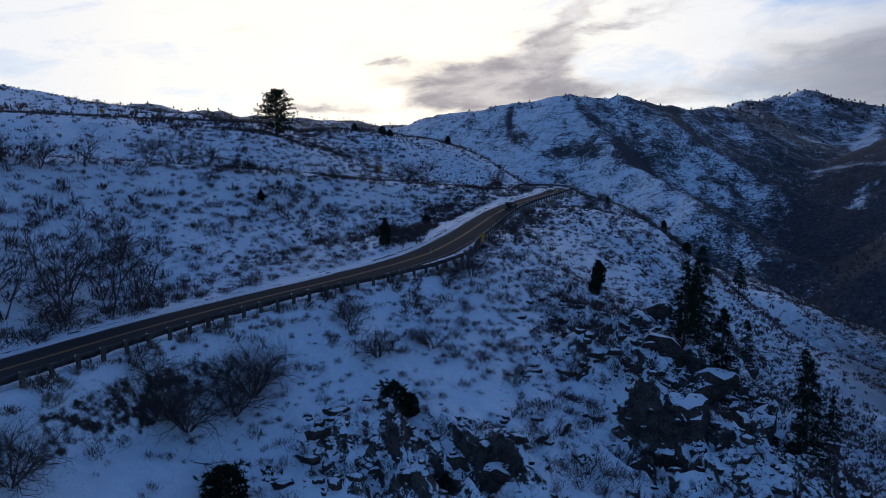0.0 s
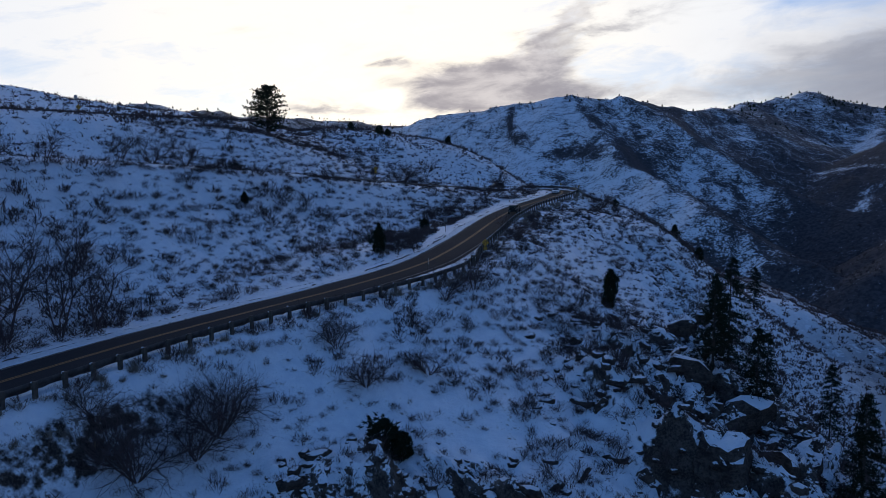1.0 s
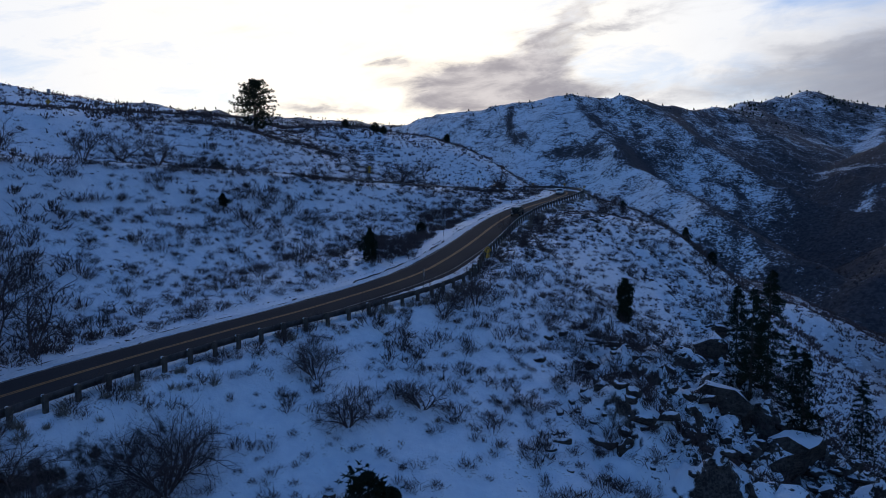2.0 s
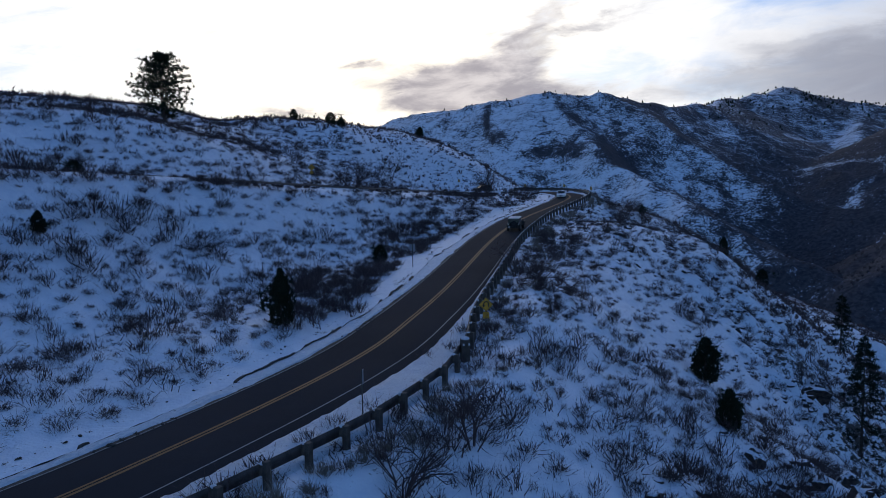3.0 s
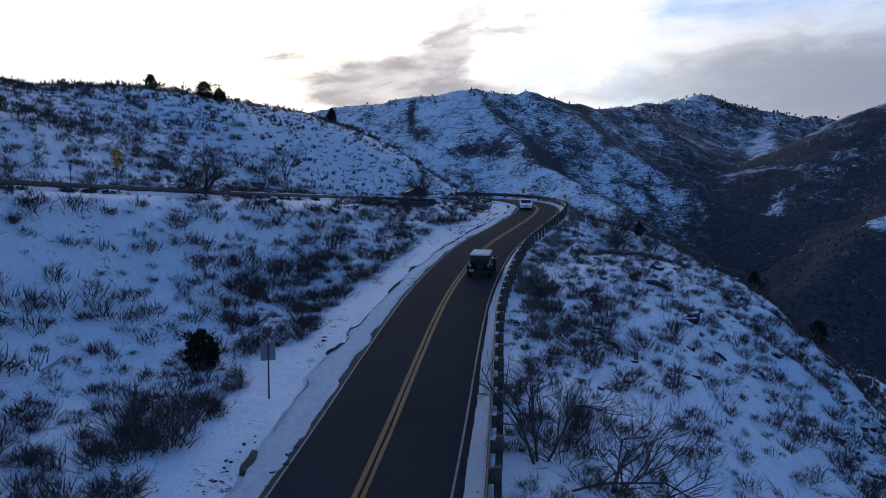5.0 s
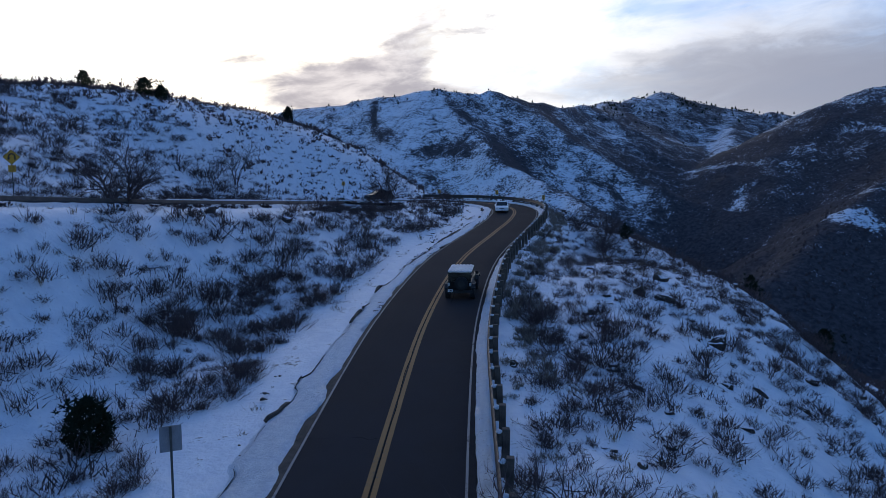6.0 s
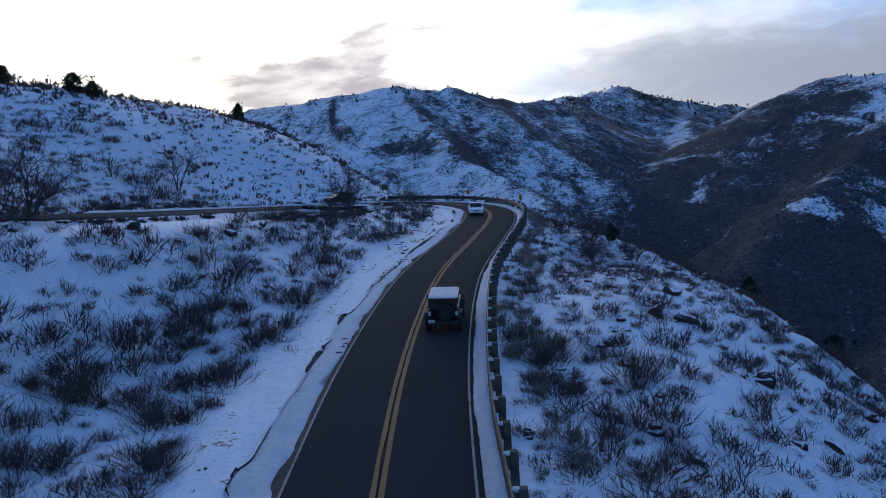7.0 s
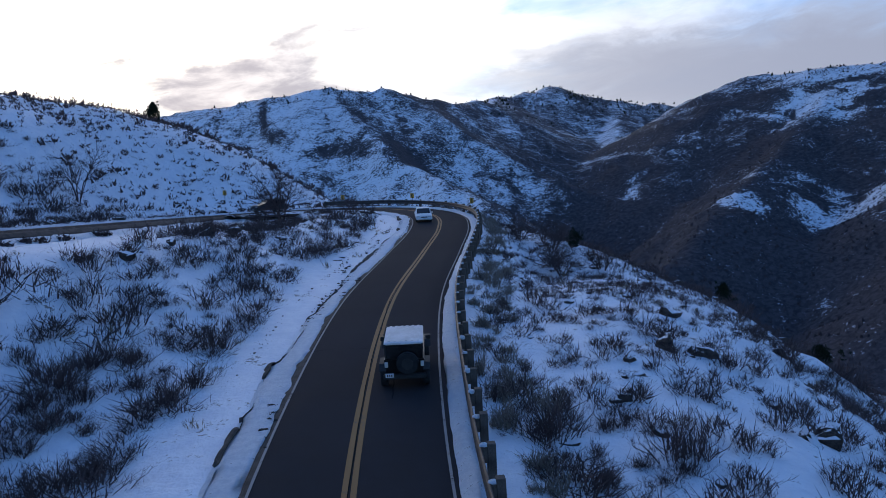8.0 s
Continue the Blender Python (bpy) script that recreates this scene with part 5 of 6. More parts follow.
def make_rubble():
    """Shards too many to count, thick among the crags."""
    kinds = []
    for n in range(8):
        rnd = random.Random(300 + n)
        bm = bmesh.new()
        bmesh.ops.create_icosphere(bm, subdivisions=1, radius=0.5)
        for v in bm.verts:
            v.co = Vector((v.co.x * 1.2, v.co.y * 0.8, v.co.z * 0.6)) * rnd.uniform(0.6, 1.15)
        bmesh.ops.triangulate(bm, faces=bm.faces)
        bm.verts.index_update()
        kinds.append((np.array([v.co[:] for v in bm.verts]), np.array([[v.index for v in f.verts] for f in bm.faces])))
        bm.free()

    def chance(x, y):
        crag = np.maximum(np.maximum(step(1.1, 0.3, np.hypot((x - 20) / 14.5, (y - 51) / 25)), 0.7 * step(1.0, 0.4, np.hypot((x + 0.5) / 11, (y - 39) / 6))), 0.7 * step(1.1, 0.4, np.hypot((x - 34) / 14, (y - 84) / 26))) * (0.30 + 0.70 * (rough(x + 0.4 * y, y * 0.55, 5.5, 3, 60, True) > 0.2))
        slope = 0.05 * (x > 8) * (y > 80) * (0.3 + (rough(x, y, 7, 2, 610) > 0.3) * 1.5)
        return np.clip(crag + slope, 0, 1) * (road_gap(x, y)[1] > 4.2) * (np.hypot(x, y) > 24)

    x, y = spots(32000, 71, (-8, 54, 28, 150), 0.55, chance)
    size = np.random.RandomState(72).gamma(2.0, 0.24, len(x)).clip(0.12, np.where(y > 74, 0.55, 1.5))
    tagged(scatter("rubble", kinds, x, y, size, ROCK, 73, 0.03), "dark broken stones scattered through the snow", "stones", kind="stuff")
    # lines of clods that the plough threw up beside the asphalt
    k = np.repeat(np.arange(90, 330), 42)
    kr = np.random.RandomState(75)
    row = kr.choice([-HALF - 0.14, -HALF - 0.75, -HALF - 1.35, -HALF - 1.8], len(k), p=[0.35, 0.25, 0.3, 0.1])
    lie = row + kr.normal(0, 0.05, len(k)) + 0.12 * rough(LINE[k, 0], LINE[k, 1], 5, 2, 620)
    cx, cy = LINE[k, 0] + SIDE[k, 0] * lie, LINE[k, 1] + SIDE[k, 1] * lie
    keep = kr.random_sample(len(k)) < np.clip(1.6 * rough(cx + 9 * row, cy, 4.5, 2, 630) - 0.35, 0, 1)
    cx, cy = cx[keep] + kr.normal(0, 0.06, keep.sum()), cy[keep] + kr.normal(0, 0.06, keep.sum())
    lie, high = nearest(cx, cy, LINE, SIDE)
    ob = scatter("dirt_clods", kinds, cx, cy, kr.gamma(2.0, 0.026, len(cx)).clip(0.03, 0.22), SOIL, 76, 0.0, np.maximum(land(cx, cy), high + 0.02))
    tagged(ob, "frozen clods of dark dirt in the snow beside the asphalt", "dirt", kind="stuff")


make_rubble()

# ---- trees ----
def limb(s, rnd, p, way, length, r, depth, spread, upward=0.15):
    """A crooked branch that forks."""
    p, way = np.array(p, float), np.array(way, float)
    way /= np.linalg.norm(way)
    bits = 3 if depth > 1 else (2 if depth else 1)
    for n in range(bits):
        q = p + way * length / bits
        s.stick(p, q, r * (1 - 0.25 * n / bits), r * (1 - 0.25 * (n + 1) / bits) if (depth > 0 or n < bits - 1) else 0)
        p = q
        if depth == 0:
            for _ in range(3):
                s.blade(p, p + length * 0.7 * (way + np.array([rnd.gauss(0, 0.6), rnd.gauss(0, 0.6), rnd.gauss(0.1, 0.5)])), max(r * 0.8, 0.005), rnd)
        if depth > 0:
            for _ in range(2 if n else 1):
                side = np.array([rnd.gauss(0, 1), rnd.gauss(0, 1), rnd.gauss(0, 0.7) + upward])
                side /= np.linalg.norm(side)
                w = way * (1 - spread) + side * spread
                limb(s, rnd, p, w, length * rnd.uniform(0.45, 0.72), r * 0.55, depth - 1, spread, upward)
        way = way + np.array([rnd.gauss(0, 1), rnd.gauss(0, 1), rnd.gauss(0, 1)]) * 0.16
        way /= np.linalg.norm(way)


def bare_tree(name, x, y, high, wide, stems, seed, label, depth=3, group="", r=0.05, upward=0.25):
    r = r * 1.35
    rnd = random.Random(seed)
    z = float(land(x, y)[0])
    e = base(name, x, y, z - 0.1, 0, label, "tree" if name == "bare_tree" else "shrub", group)
    for k in range(stems):
        a = rnd.uniform(0, 6.28)
        s = Sticks()
        q = wide / max(high, 0.1) * rnd.uniform(0.4, 1.0)
        limb(s, rnd, (math.cos(a) * 0.12, math.sin(a) * 0.12, 0), (math.cos(a) * q, math.sin(a) * q, 1.0), high * rnd.uniform(0.55, 0.75), r * rnd.uniform(0.7, 1.1), depth, 0.55, upward)
        shared("stem", s.mesh("stem", BARK), e)
    return e


def needle_clump(s, rnd, c, r, count, thick):
    for _ in range(count):
        d = np.array([rnd.gauss(0, 1), rnd.gauss(0, 1), rnd.gauss(0.25, 0.9)])
        d /= np.linalg.norm(d) + 1e-9
        a = c + d * r * rnd.uniform(0.0, 0.35)
        s.stick(a, a + d * r * rnd.uniform(0.55, 1.0), thick, 0)


def make_pine(x, y, high, seed):
    rnd = random.Random(seed)
    e = base("pine_tree", x, y, None, 0, "tall dark pine with an open ragged crown on the hillside", "tree")
    t = Sticks()
    for k, lean in enumerate((0.0, 0.13, -0.10)):
        p = np.array([0.14 * k, 0.05 * k, -0.2])
        for n in range(7):
            q = np.array([lean * high * (n + 1) / 7 * 0.6, 0.05 * rnd.gauss(0, 1), high * (0.94 - 0.10 * k) * (n + 1) / 7])
            t.stick(p, q, 0.15 * (1 - n / 7.5) + 0.012, 0.15 * (1 - (n + 1) / 7.5) + 0.012)
            p = q
    crown = Sticks()
    for n in range(230):
        h = high * (0.08 + 0.88 * rnd.random() ** 0.9)
        u = h / high
        reach = high * 0.44 * (1 - max(0, (u - 0.30) / 0.76) ** 2.2) * (0.75 if u < 0.2 else 1.0) * rnd.uniform(0.45, 1.1) + 0.15
        a = rnd.uniform(0, 6.283)
        d = np.array([math.cos(a), math.sin(a), rnd.uniform(-0.05, 0.35)])
        root = np.array([0.04 * rnd.gauss(0, 1), 0, h])
        tip = root + d * reach
        t.stick(root, tip, 0.035, 0.008)
        for m in range(4):
            c = root + d * reach * (0.42 + 0.19 * m) + np.array([rnd.gauss(0, 0.12), rnd.gauss(0, 0.12), rnd.gauss(0.05, 0.09)])
            needle_clump(crown, rnd, c, rnd.uniform(0.22, 0.40), 20, 0.030)
    shared("trunk", t.mesh("trunk", TRUNK), e)
    shared("crown", crown.mesh("crown", NEEDLE), e)


def juniper_parts(seed, pointed=0.0):
    rnd = random.Random(seed)
    crown, t = Sticks(), Sticks()
    t.stick((0, 0, -0.2), (0, 0, 0.7), 0.07, 0.02)
    lumps = [(rnd.gauss(0, 0.28), rnd.gauss(0, 0.28), rnd.uniform(0.15, 0.8)) for _ in range(7)]
    for n in range(330):
        if rnd.random() < 0.25:
            lx, ly, lz = rnd.choice(lumps)
            c = np.array([lx + rnd.gauss(0, 0.12), ly + rnd.gauss(0, 0.12), lz + rnd.gauss(0, 0.1)])
        else:
            h = rnd.random()
            r = 0.46 * (math.sin(math.pi * min(1, 0.18 + 0.8 * h)) ** 0.7) * (1 - pointed * h) * math.sqrt(rnd.uniform(0.3, 1))
            a = rnd.uniform(0, 6.283)
            c = np.array([math.cos(a) * r, math.sin(a) * r, h])
        needle_clump(crown, rnd, c, rnd.uniform(0.09, 0.15), 9, 0.019)
    return t.mesh("trunk", TRUNK), crown.mesh("crown", NEEDLE)


JUNIPERS = [juniper_parts(51), juniper_parts(52, 0.3), juniper_parts(53, 0.6)]


def juniper(x, y, high, wide, kind, label="dark dense juniper bush in the snow", name="juniper"):
    e = base(name, x, y, None, 40 * kind + 13 * x, label, "tree", "junipers")
    trunk, crown = JUNIPERS[kind]
    m = Matrix.Diagonal((wide, wide, high, 1))
    shared("trunk", trunk, e, m), shared("crown", crown, e, m)


def fir(x, y, high, seed, label="tall dark fir rising from the steep slope"):
    rnd = random.Random(seed)
    e = base("fir_tree", x, y, None, 0, label, "tree", "firs below the road")
    t, crown = Sticks(), Sticks()
    t.stick((0, 0, -0.3), (0, 0, high), 0.13, 0.02)
    for n in range(int(high * 16)):
        h = high * (0.06 + 0.93 * rnd.random())
        reach = high * 0.27 * (1.04 - h / high) ** 0.8 * rnd.uniform(0.55, 1.1) + 0.08
        a = rnd.uniform(0, 6.283)
        d = np.array([math.cos(a), math.sin(a), -0.22])
        root = np.array([0, 0, h])
        t.stick(root, root + d * reach, 0.022, 0.006)
        for m in range(3):
            needle_clump(crown, rnd, root + d * reach * (0.4 + 0.27 * m), 0.26, 11, 0.030)
    shared("trunk", t.mesh("trunk", TRUNK), e)
    shared("crown", crown.mesh("crown", NEEDLE), e)


make_pine(-27.0, 124.9, 7.7, 9)
for x, y, h, w, k in ((-10.2, 34.2, 1.9, 2.4, 0), (0.3, 36.9, 1.2, 1.1, 1), (-2.6, 42.4, 1.9, 2.1, 0), (-1.7, 42.9, 1.3, 1.4, 1), (17.3, 80.4, 2.4, 1.9, 1), (15.2, 72.2, 1.8, 1.4, 1),
                      (40.0, 132.5, 2.3, 1.5, 1), (42.0, 126.0, 1.9, 1.6, 0), (-1.75, 95.6, 1.3, 1.2, 0), (-19.2, 80.2, 1.1, 1.0, 1), (-18.0, 159.0, 1.7, 1.8, 1),
                      (-12.2, 158.7, 1.7, 1.9, 0), (-10.6, 158.9, 1.4, 1.6, 1), (1.9, 176.2, 1.9, 1.6, 1), (-24.5, 96.5, 1.0, 1.6, 0), (31.0, 137.5, 1.3, 1.0, 2)):
    juniper(x, y, h, w, k)
juniper(-5.6, 75.8, 2.6, 1.6, 2, "young dark conifer standing above the road")
fir(30.0, 86.0, 8.5, 61), fir(20.4, 57.6, 8.5, 62), fir(43.6, 87.0, 9.5, 63), fir(18.9, 56.4, 6.5, 64), fir(22.6, 44.4, 6.8, 68), fir(21.2, 54.6, 5.5, 69), fir(49.5, 122.0, 7.0, 65), fir(47.0, 86.5, 6.5, 66), fir(38.6, 92.0, 5.5, 67)

LEFT = "bare trees above the road"
for n, (x, y, h, w, k) in enumerate(((-22.0, 49.2, 5.2, 2.0, 4), (-24.4, 48.0, 4.6, 1.6, 3), (-25.8, 51.0, 4.2, 1.6, 3), (-20.6, 50.6, 3.6, 1.6, 3), (-27.0, 45.6, 3.8, 1.8, 3))):
    bare_tree("bare_tree", x, y, h, w, k, 100 + n, "leafless grey tree with several crooked stems above the road", 3, LEFT)
for n, (x, y, h, w, k) in enumerate(((-13.4, 38.6, 3.0, 3.9, 24), (-10.8, 42.2, 2.8, 3.4, 22), (-15.4, 39.2, 2.0, 2.6, 10), (-18.2, 30.6, 2.6, 2.8, 14), (-11.4, 40.6, 2.2, 2.4, 10), (-4.0, 47.4, 1.8, 2.0, 9), (-0.5, 50.4, 1.7, 2.0, 9), (-6.0, 50.4, 1.8, 1.6, 7), (-23.6, 46.0, 1.8, 2.2, 8))):
    bare_tree("thicket", x, y, h, w, k, 120 + n, "wide leafless thicket of arching grey stems in the snow", 3, "thickets on the slope", 0.028, 0.1)
for n, (x, y, h, w, k) in enumerate(((-31.6, 66.8, 2.7, 1.6, 4), (-29.0, 74.6, 2.5, 1.8, 5), (-33.6, 63.0, 2.4, 1.8, 6), (-25.0, 80.5, 2.4, 2.0, 7), (-27.2, 77.6, 2.0, 1.6, 5), (-35.6, 60.4, 2.0, 1.8, 7))):
    bare_tree("bare_tree", x, y, h, w, k, 140 + n, "small leafless tree below the upper road", 3, "bare trees by the upper road", 0.035)
bare_tree("bare_tree", -5.4, 116.6, 3.0, 2.6, 8, 160, "leafless spreading tree beside the upper road", 3, "bare trees by the upper road", 0.045)
bare_tree("bare_tree", 11.6, 147.8, 3.4, 2.4, 9, 161, "dark leafless tree inside the hairpin", 3, "", 0.045)
bare_tree("thicket", 17.6, 150.2, 1.5, 1.6, 10, 162, "dense dark thicket inside the hairpin", 3, "thickets on the slope", 0.03, 0.1)
bare_tree("thicket", 9.8, 145.6, 1.0, 1.2, 6, 163, "dense dark thicket inside the hairpin", 3, "thickets on the slope", 0.03, 0.1)
bare_tree("bare_tree", -2.6, 148.6, 3.0, 1.4, 4, 164, "small leafless tree on the hillside above the road", 3, "", 0.04)
bare_tree("bare_tree", 7.4, 86.6, 2.2, 1.3, 3, 165, "dead crooked tree behind the guard rail", 3, "", 0.035)
bare_tree("bare_tree", 8.4, 84.6, 1.7, 2.0, 4, 166, "dead twisted shrub behind the guard rail", 3, "", 0.024)
bare_tree("thicket", 2.8, 62.6, 2.0, 1.3, 6, 167, "leafless thicket of upright stems below the guard rail", 3, "thickets on the slope", 0.03)
bare_tree("thicket", 0.6, 59.8, 1.8, 1.4, 6, 168, "leafless thicket of upright stems below the guard rail", 3, "thickets on the slope", 0.03)
for n, (x, y) in enumerate(((27.0, 133.0), (28.6, 136.0), (27.8, 139.5), (26.4, 130.5), (29.8, 131.5), (30.5, 139.8))):
    bare_tree("thicket", x, y, 1.7, 1.6, 9, 170 + n, "dark oak brush on the bank outside the hairpin", 3, "thickets on the slope", 0.028, 0.15)


def dead_branch(x, y, turn, length, seed):
    """A fallen limb on the snow."""
    rnd = random.Random(seed)
    s = Sticks()
    limb(s, rnd, (0, 0, 0.10), (1, 0, 0.12), length * 0.8, 0.035, 3, 0.5, 0.1)
    ob = new("fallen_branch", s.mesh("fallen_branch", BARK))
    ob.matrix_basis = pose(x, y, float(land(x, y)[0]), 0, 0, turn)
    tagged(ob, "fallen dead limb with twigs lying on the snow", "branch", "fallen branches")


dead_branch(7.6, 84.8, 10, 2.6, 201), dead_branch(9.0, 83.6, 60, 1.6, 202), dead_branch(-12.4, 36.4, -30, 1.6, 203), dead_branch(8.8, 81.4, -20, 1.8, 204)

# ---- vehicles ----
def paint(name, a, rough=0.35, spec=0.5):
    m, n = material(name)
    at = n.node("ShaderNodeTexCoord").outputs["Object"]
    dust = n.ramp(n.noise(at, 3.0, 5.0, 0.6), 0.4, 0.8, 0.0, 0.5)
    c = n.mix(dust, rgb(*a), rgb(a[0] * 0.7 + 0.014, a[1] * 0.7 + 0.012, a[2] * 0.7 + 0.010))
    finish(n, c, n.math("ADD", n.math("MULTIPLY", dust, 0.3), rough), spec=spec)
    return m


BLACK_PAINT, WHITE_PAINT, GREY_PAINT = paint("black_car_paint", (0.004, 0.004, 0.004), 0.3, 0.3), paint("white_car_paint", (0.72, 0.73, 0.74)), paint("dark_grey_car_paint", (0.028, 0.026, 0.027))
# pale beige in two near tones for the jeep's ribbed top
ROOF = plain("pale_beige_top", (0.66, 0.61, 0.57), (0.80, 0.75, 0.71), 3, 0.6, 0.003)
GLASS = paint("dark_window_glass", (0.006, 0.007, 0.008), 0.08)
RUBBER = plain("tyre_rubber", (0.012, 0.012, 0.012), (0.025, 0.024, 0.023), 8, 0.9, 0.004)
RIM = plain("wheel_rim", (0.18, 0.18, 0.19), (0.28, 0.28, 0.29), 6, 0.4, 0.002, 0.8)
LAMP_RED = paint("tail_lamp", (0.20, 0.012, 0.010), 0.2)
# clear headlight lens; on the jeep's tail lamps a painted white glint
LAMP_LENS_GLINT = paint("clear_lens_and_glint", (0.62, 0.62, 0.60), 0.15)
PLASTIC = plain("black_plastic", (0.014, 0.014, 0.014), (0.025, 0.025, 0.025), 6, 0.65)


def wheel(parent, x, y, r, w):
    bm = bmesh.new()
    ring = [(r * 0.62, -w / 2), (r * 0.93, -w / 2), (r, -w * 0.36), (r, w * 0.36), (r * 0.93, w / 2), (r * 0.62, w / 2)]
    k = 22
    rows = [[bm.verts.new((o, q * math.cos(t), q * math.sin(t))) for q, o in ring] for t in np.linspace(0, 2 * math.pi, k, endpoint=False)]
    for i in range(k):
        for j in range(len(ring)):
            bm.faces.new((rows[i][j], rows[(i + 1) % k][j], rows[(i + 1) % k][(j + 1) % 6], rows[i][(j + 1) % 6]))
    bmesh.ops.recalc_face_normals(bm, faces=bm.faces)
    wh = new("wheel")
    wh.parent, wh.matrix_basis = parent, pose(x, y, r)
    part("tyre", bm, RUBBER, wh, smooth=True)
    part("rim", tube((-w * 0.36, 0, 0), (w * 0.36, 0, 0), r * 0.62, r * 0.62, 18), RIM, wh)


def jeep(x, y, z, turn, climb):
    """A boxy four-wheel-drive; it drives along +y before it is turned."""
    e = new("off_road_car")
    e.matrix_basis = pose(x, y, z, climb, 0, turn) @ Matrix.Scale(0.88, 4)
    tagged(e, "black boxy off-road car with a pale ribbed top on the asphalt", "car")
    part("body", prism([(-1.55, 0.42), (1.05, 0.42), (1.55, 0.46), (1.60, 0.82), (0.62, 0.93), (0.55, 0.95), (-1.55, 0.95)], 1.18), BLACK_PAINT, e, bevel=0.03)
    part("hood", prism([(0.58, 0.90), (1.56, 0.80), (1.58, 0.84), (1.50, 0.92), (0.62, 1.00)], 0.98), BLACK_PAINT, e, "black hood dulled by frost", bevel=0.02)
    cab = part("cabin", prism([(-1.54, 0.93), (0.56, 0.93), (0.30, 1.36), (-1.48, 1.40)], 1.10), GLASS, e, "dark-tinted upright cabin", bevel=0.03)
    for sx in (-0.545, 0.545):
        for y0, y1 in ((-1.53, -1.42), (-0.72, -0.62), (0.10, 0.18)):
            bm = prism([(y0, 0.93), (y1, 0.93), (y1 - 0.03, 1.38), (y0, 1.38)], 0.03)
            bmesh.ops.translate(bm, verts=bm.verts, vec=(sx, 0, 0))
            part("pillar", bm, PLASTIC, cab)
    top = part("top", prism([(-1.53, 1.36), (0.34, 1.35), (0.40, 1.39), (0.30, 1.425), (-1.46, 1.44), (-1.54, 1.41)], 1.16), ROOF, e, "pale ribbed hard top", bevel=0.02)
    for k in range(6):
        part("rib", box(-0.43 + 0.172 * k, -0.58, 1.442, 0.085, 1.70, 0.030), ROOF, top, bevel=0.01)
    for sx in (-1, 1):
        part("fender", prism([(0.62, 0.62), (0.80, 0.76), (1.40, 0.76), (1.56, 0.60), (1.62, 0.62), (1.44, 0.82), (0.76, 0.82), (0.56, 0.64)], 0.26), PLASTIC, e).location.x = sx * 0.66
        part("fender", prism([(-1.56, 0.56), (-1.40, 0.72), (-0.86, 0.72), (-0.68, 0.52), (-0.62, 0.54), (-0.82, 0.78), (-1.44, 0.78), (-1.60, 0.60)], 0.20), PLASTIC, e).location.x = sx * 0.65
        part("mirror", box(sx * 0.72, 0.36, 1.02, 0.16, 0.07, 0.14), PLASTIC, e, bevel=0.015)
        # the tail lamps' white glint is put in as pale colour
        part("tail_lamp", box(sx * 0.53, -1.57, 0.78, 0.10, 0.05, 0.16), LAMP_LENS_GLINT, e, "tail lamp coloured pale for its white glint", bevel=0.01)
        part("headlight", tube((sx * 0.42, 1.58, 0.70), (sx * 0.42, 1.62, 0.70), 0.11, 0.11, 14), LAMP_LENS_GLINT, e)
        for wy in (1.08, -1.12):
            wheel(e, sx * 0.62, wy, 0.34, 0.22)
    part("grille", box(0, 1.595, 0.68, 0.62, 0.03, 0.24), PLASTIC, e, bevel=0.01)
    part("rear_bumper", box(0, -1.64, 0.44, 1.26, 0.14, 0.14), PLASTIC, e, bevel=0.02)
    part("front_bumper", box(0, 1.68, 0.46, 1.26, 0.14, 0.13), PLASTIC, e, bevel=0.02)
    sp = new("spare_wheel")
    sp.parent, sp.matrix_basis = e, pose(0.10, -1.70, 0.85, 0, 0, 90)
    part("tyre", tube((-0.10, 0, 0), (0.10, 0, 0), 0.33, 0.33, 22), RUBBER, sp, bevel=0.03)
    part("rim", tube((-0.115, 0, 0), (0.115, 0, 0), 0.17, 0.17, 16), PLASTIC, sp)
    plate = part("number_plate", box(-0.44, -1.72, 0.50, 0.24, 0.015, 0.12), SIGN_WHITE, e)
    for k in (-1, 0, 1):
        part("bar", box(-0.44 + 0.06 * k, -1.729, 0.50, 0.035, 0.004, 0.06), SIGN_BLACK, plate)


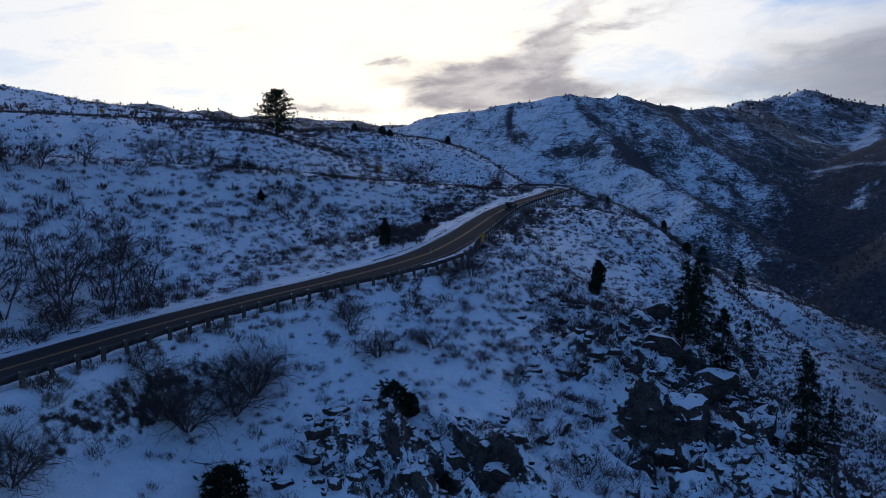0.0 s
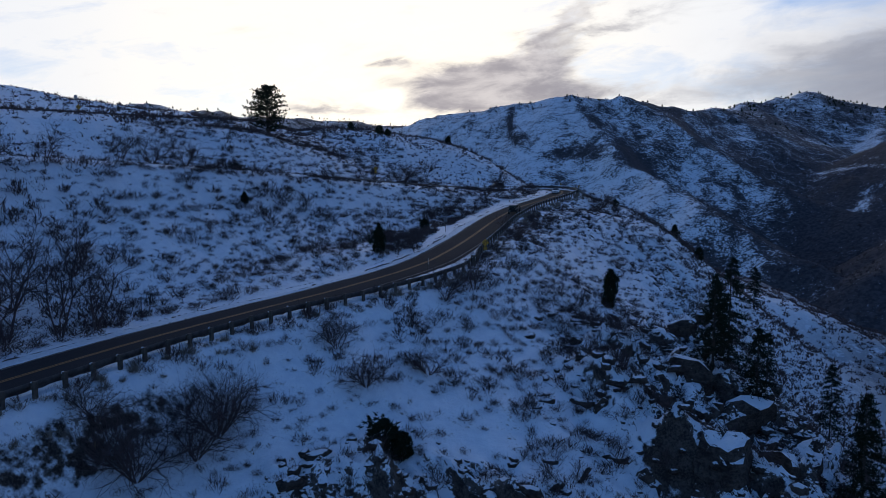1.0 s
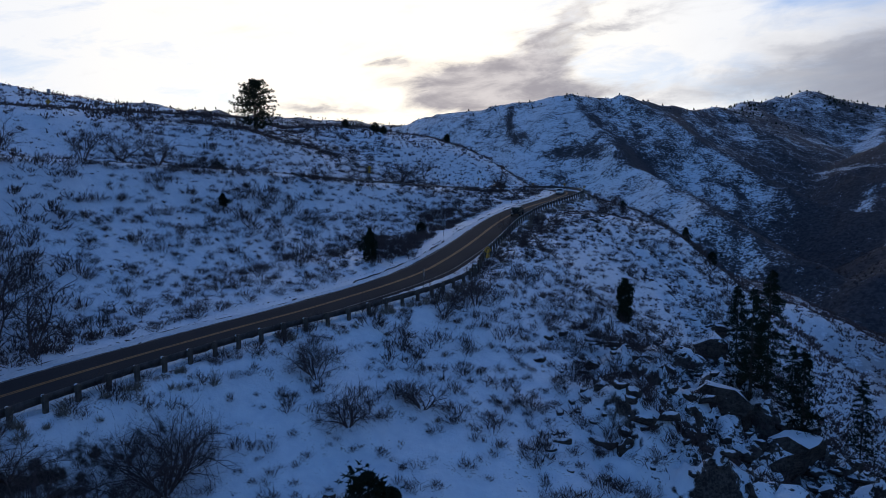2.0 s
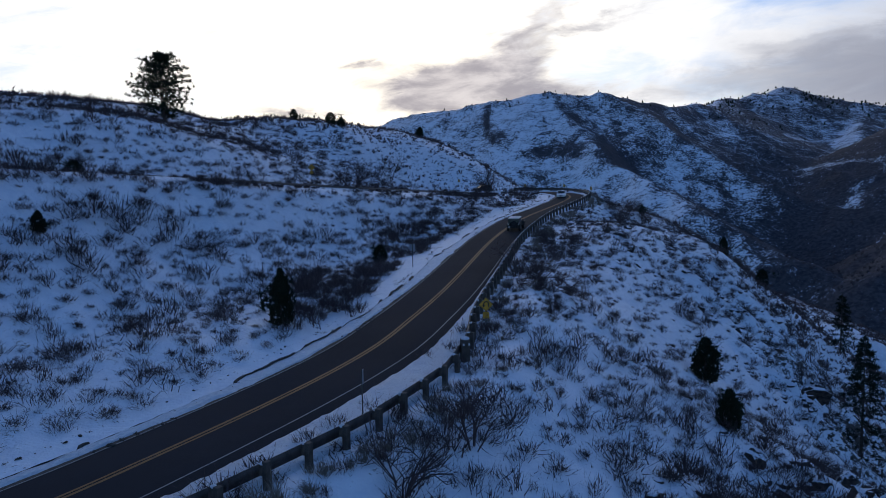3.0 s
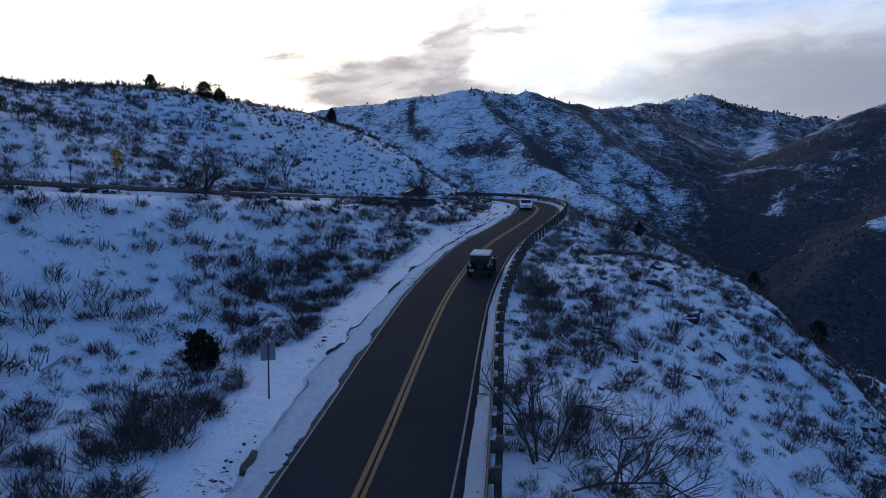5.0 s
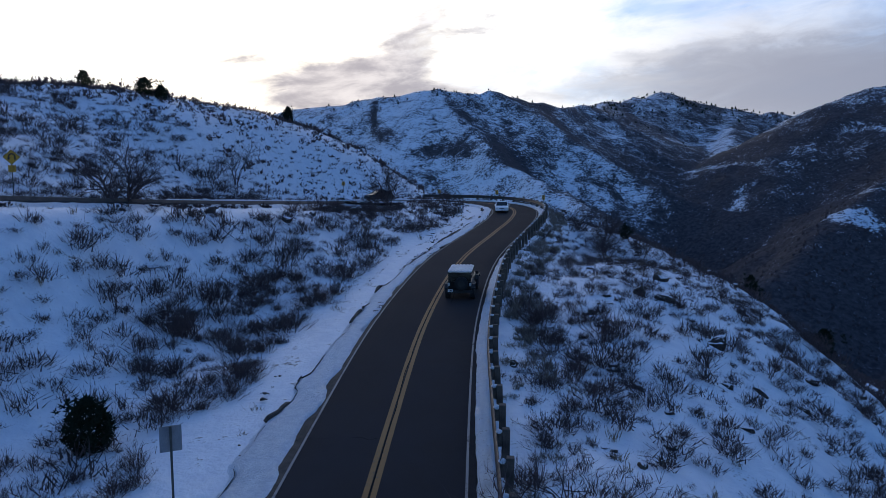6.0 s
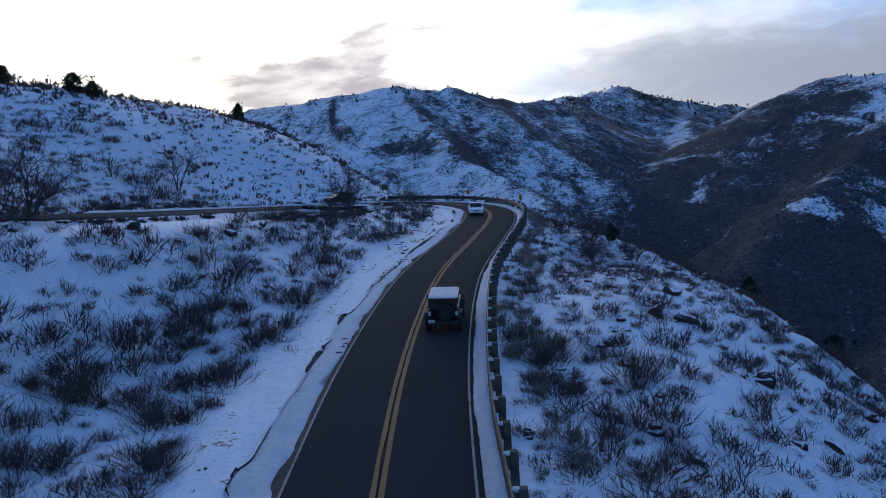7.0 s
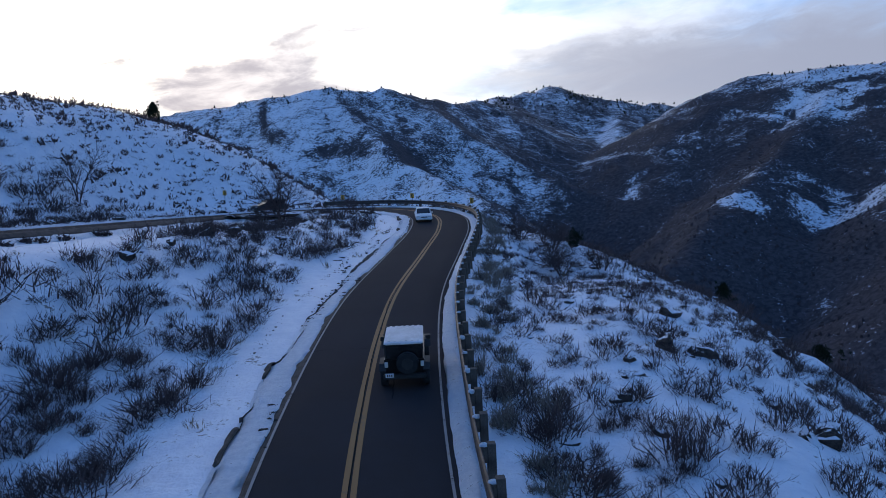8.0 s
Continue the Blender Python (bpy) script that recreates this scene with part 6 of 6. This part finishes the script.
def saloon(name, x, y, z, turn, climb, body, label, high=1.04, length=3.3, wagon=False):
    e = new(name)
    e.matrix_basis = pose(x, y, z, climb, 0, turn) @ Matrix.Scale(0.86, 4)
    tagged(e, label, "car")
    L, h = length / 2, high
    lower = [(-L, 0.30), (-L + 0.04, 0.62 * h), (-L + 0.5, 0.68 * h), (0.42 * L, 0.66 * h), (L - 0.10, 0.56 * h), (L, 0.44 * h), (L, 0.26), (L - 0.1, 0.20), (-L + 0.1, 0.20)]
    part("body", prism(lower, 1.34), body, e, bevel=0.05)
    roof = [(-L + (0.10 if wagon else 0.48), 0.66 * h), (-L + (0.24 if wagon else 0.80), 0.97 * h), (-0.3, h), (0.10, 0.985 * h), (0.50 * L, 0.65 * h)]
    cab = part("cabin", prism(roof, 1.16), GLASS, e, "dark windows all round", bevel=0.03)
    part("roof", prism([(roof[1][0] + 0.03, 0.962 * h), (roof[1][0] + 0.08, 0.99 * h), (-0.3, 1.015 * h), (0.06, 0.998 * h), (0.12, 0.972 * h)], 1.10), body, e, bevel=0.015)
    for sx in (-1, 1):
        for p, q in ((roof[0], roof[1]), (roof[4], roof[3]), ((-0.15, 0.66 * h), (-0.15, 0.98 * h))):
            a, b = Vector((sx * 0.585, p[0], p[1])), Vector((sx * 0.555, q[0], q[1]))
            part("pillar", tube(a, b, 0.03, 0.028, 6), body, cab)
        part("headlight", box(sx * 0.48, L - 0.02, 0.47 * h, 0.30, 0.08, 0.10), LAMP_LENS_GLINT, e, bevel=0.02)
        part("tail_lamp", box(sx * 0.50, -L + 0.01, 0.55 * h, 0.26, 0.06, 0.11), LAMP_RED, e, bevel=0.02)
        part("mirror", box(sx * 0.73, 0.26 * L, 0.68 * h, 0.13, 0.08, 0.09), body, e, bevel=0.02)
        for wy in (0.62 * L, -0.60 * L):
            wheel(e, sx * 0.58, wy, 0.255 if not wagon else 0.29, 0.17)
    part("grille", box(0, L + 0.002, 0.43 * h, 0.52, 0.03, 0.09), PLASTIC, e, bevel=0.01)
    part("front_bumper", box(0, L - 0.01, 0.30, 1.30, 0.12, 0.12), body, e, bevel=0.03)
    plate = part("number_plate", box(0, L + 0.056, 0.30, 0.26, 0.012, 0.10), SIGN_WHITE, e)
    for k in (-1, 0, 1):
        part("bar", box(0.07 * k, L + 0.064, 0.30, 0.04, 0.004, 0.05), SIGN_BLACK, plate)
    if wagon:
        for sx in (-1, 1):
            part("roof_rail", tube((sx * 0.48, -L + 0.35, 1.04 * h), (sx * 0.48, 0.1, 1.04 * h), 0.02, 0.02, 6), PLASTIC, e)


def on_road(k, off):
    x, y = LINE[k, :2] + SIDE[k] * off
    heading = math.degrees(math.atan2(SIDE[k, 1], SIDE[k, 0]))
    rise = math.degrees(math.atan2(LINE[k + 2, 2] - LINE[k - 2, 2], 2.0))
    return float(x), float(y), float(LINE[k, 2]) + 0.018, heading, rise


k_jeep = int(np.argmax(LINE[:, 1] > 109.2))
x, y, z, heading, rise = on_road(k_jeep, 1.05)
jeep(x, y, z, heading, rise)
k_car = int(np.argmax(LINE[:, 1] > 141.5))
x, y, z, heading, rise = on_road(k_car, -1.15)
saloon("saloon_car", x, y, z, heading + 180, -rise, WHITE_PAINT, "white saloon car coming down round the hairpin")
k_suv = int(np.argmax((LINE[:, 0] < 12.0) & (LINE[:, 1] > 150.0)))
x, y, z, heading, rise = on_road(k_suv, 0.9)
saloon("station_wagon", x, y, z, heading, rise, GREY_PAINT, "dark grey estate car standing on the road behind a bare tree", 1.25, 3.5, True)
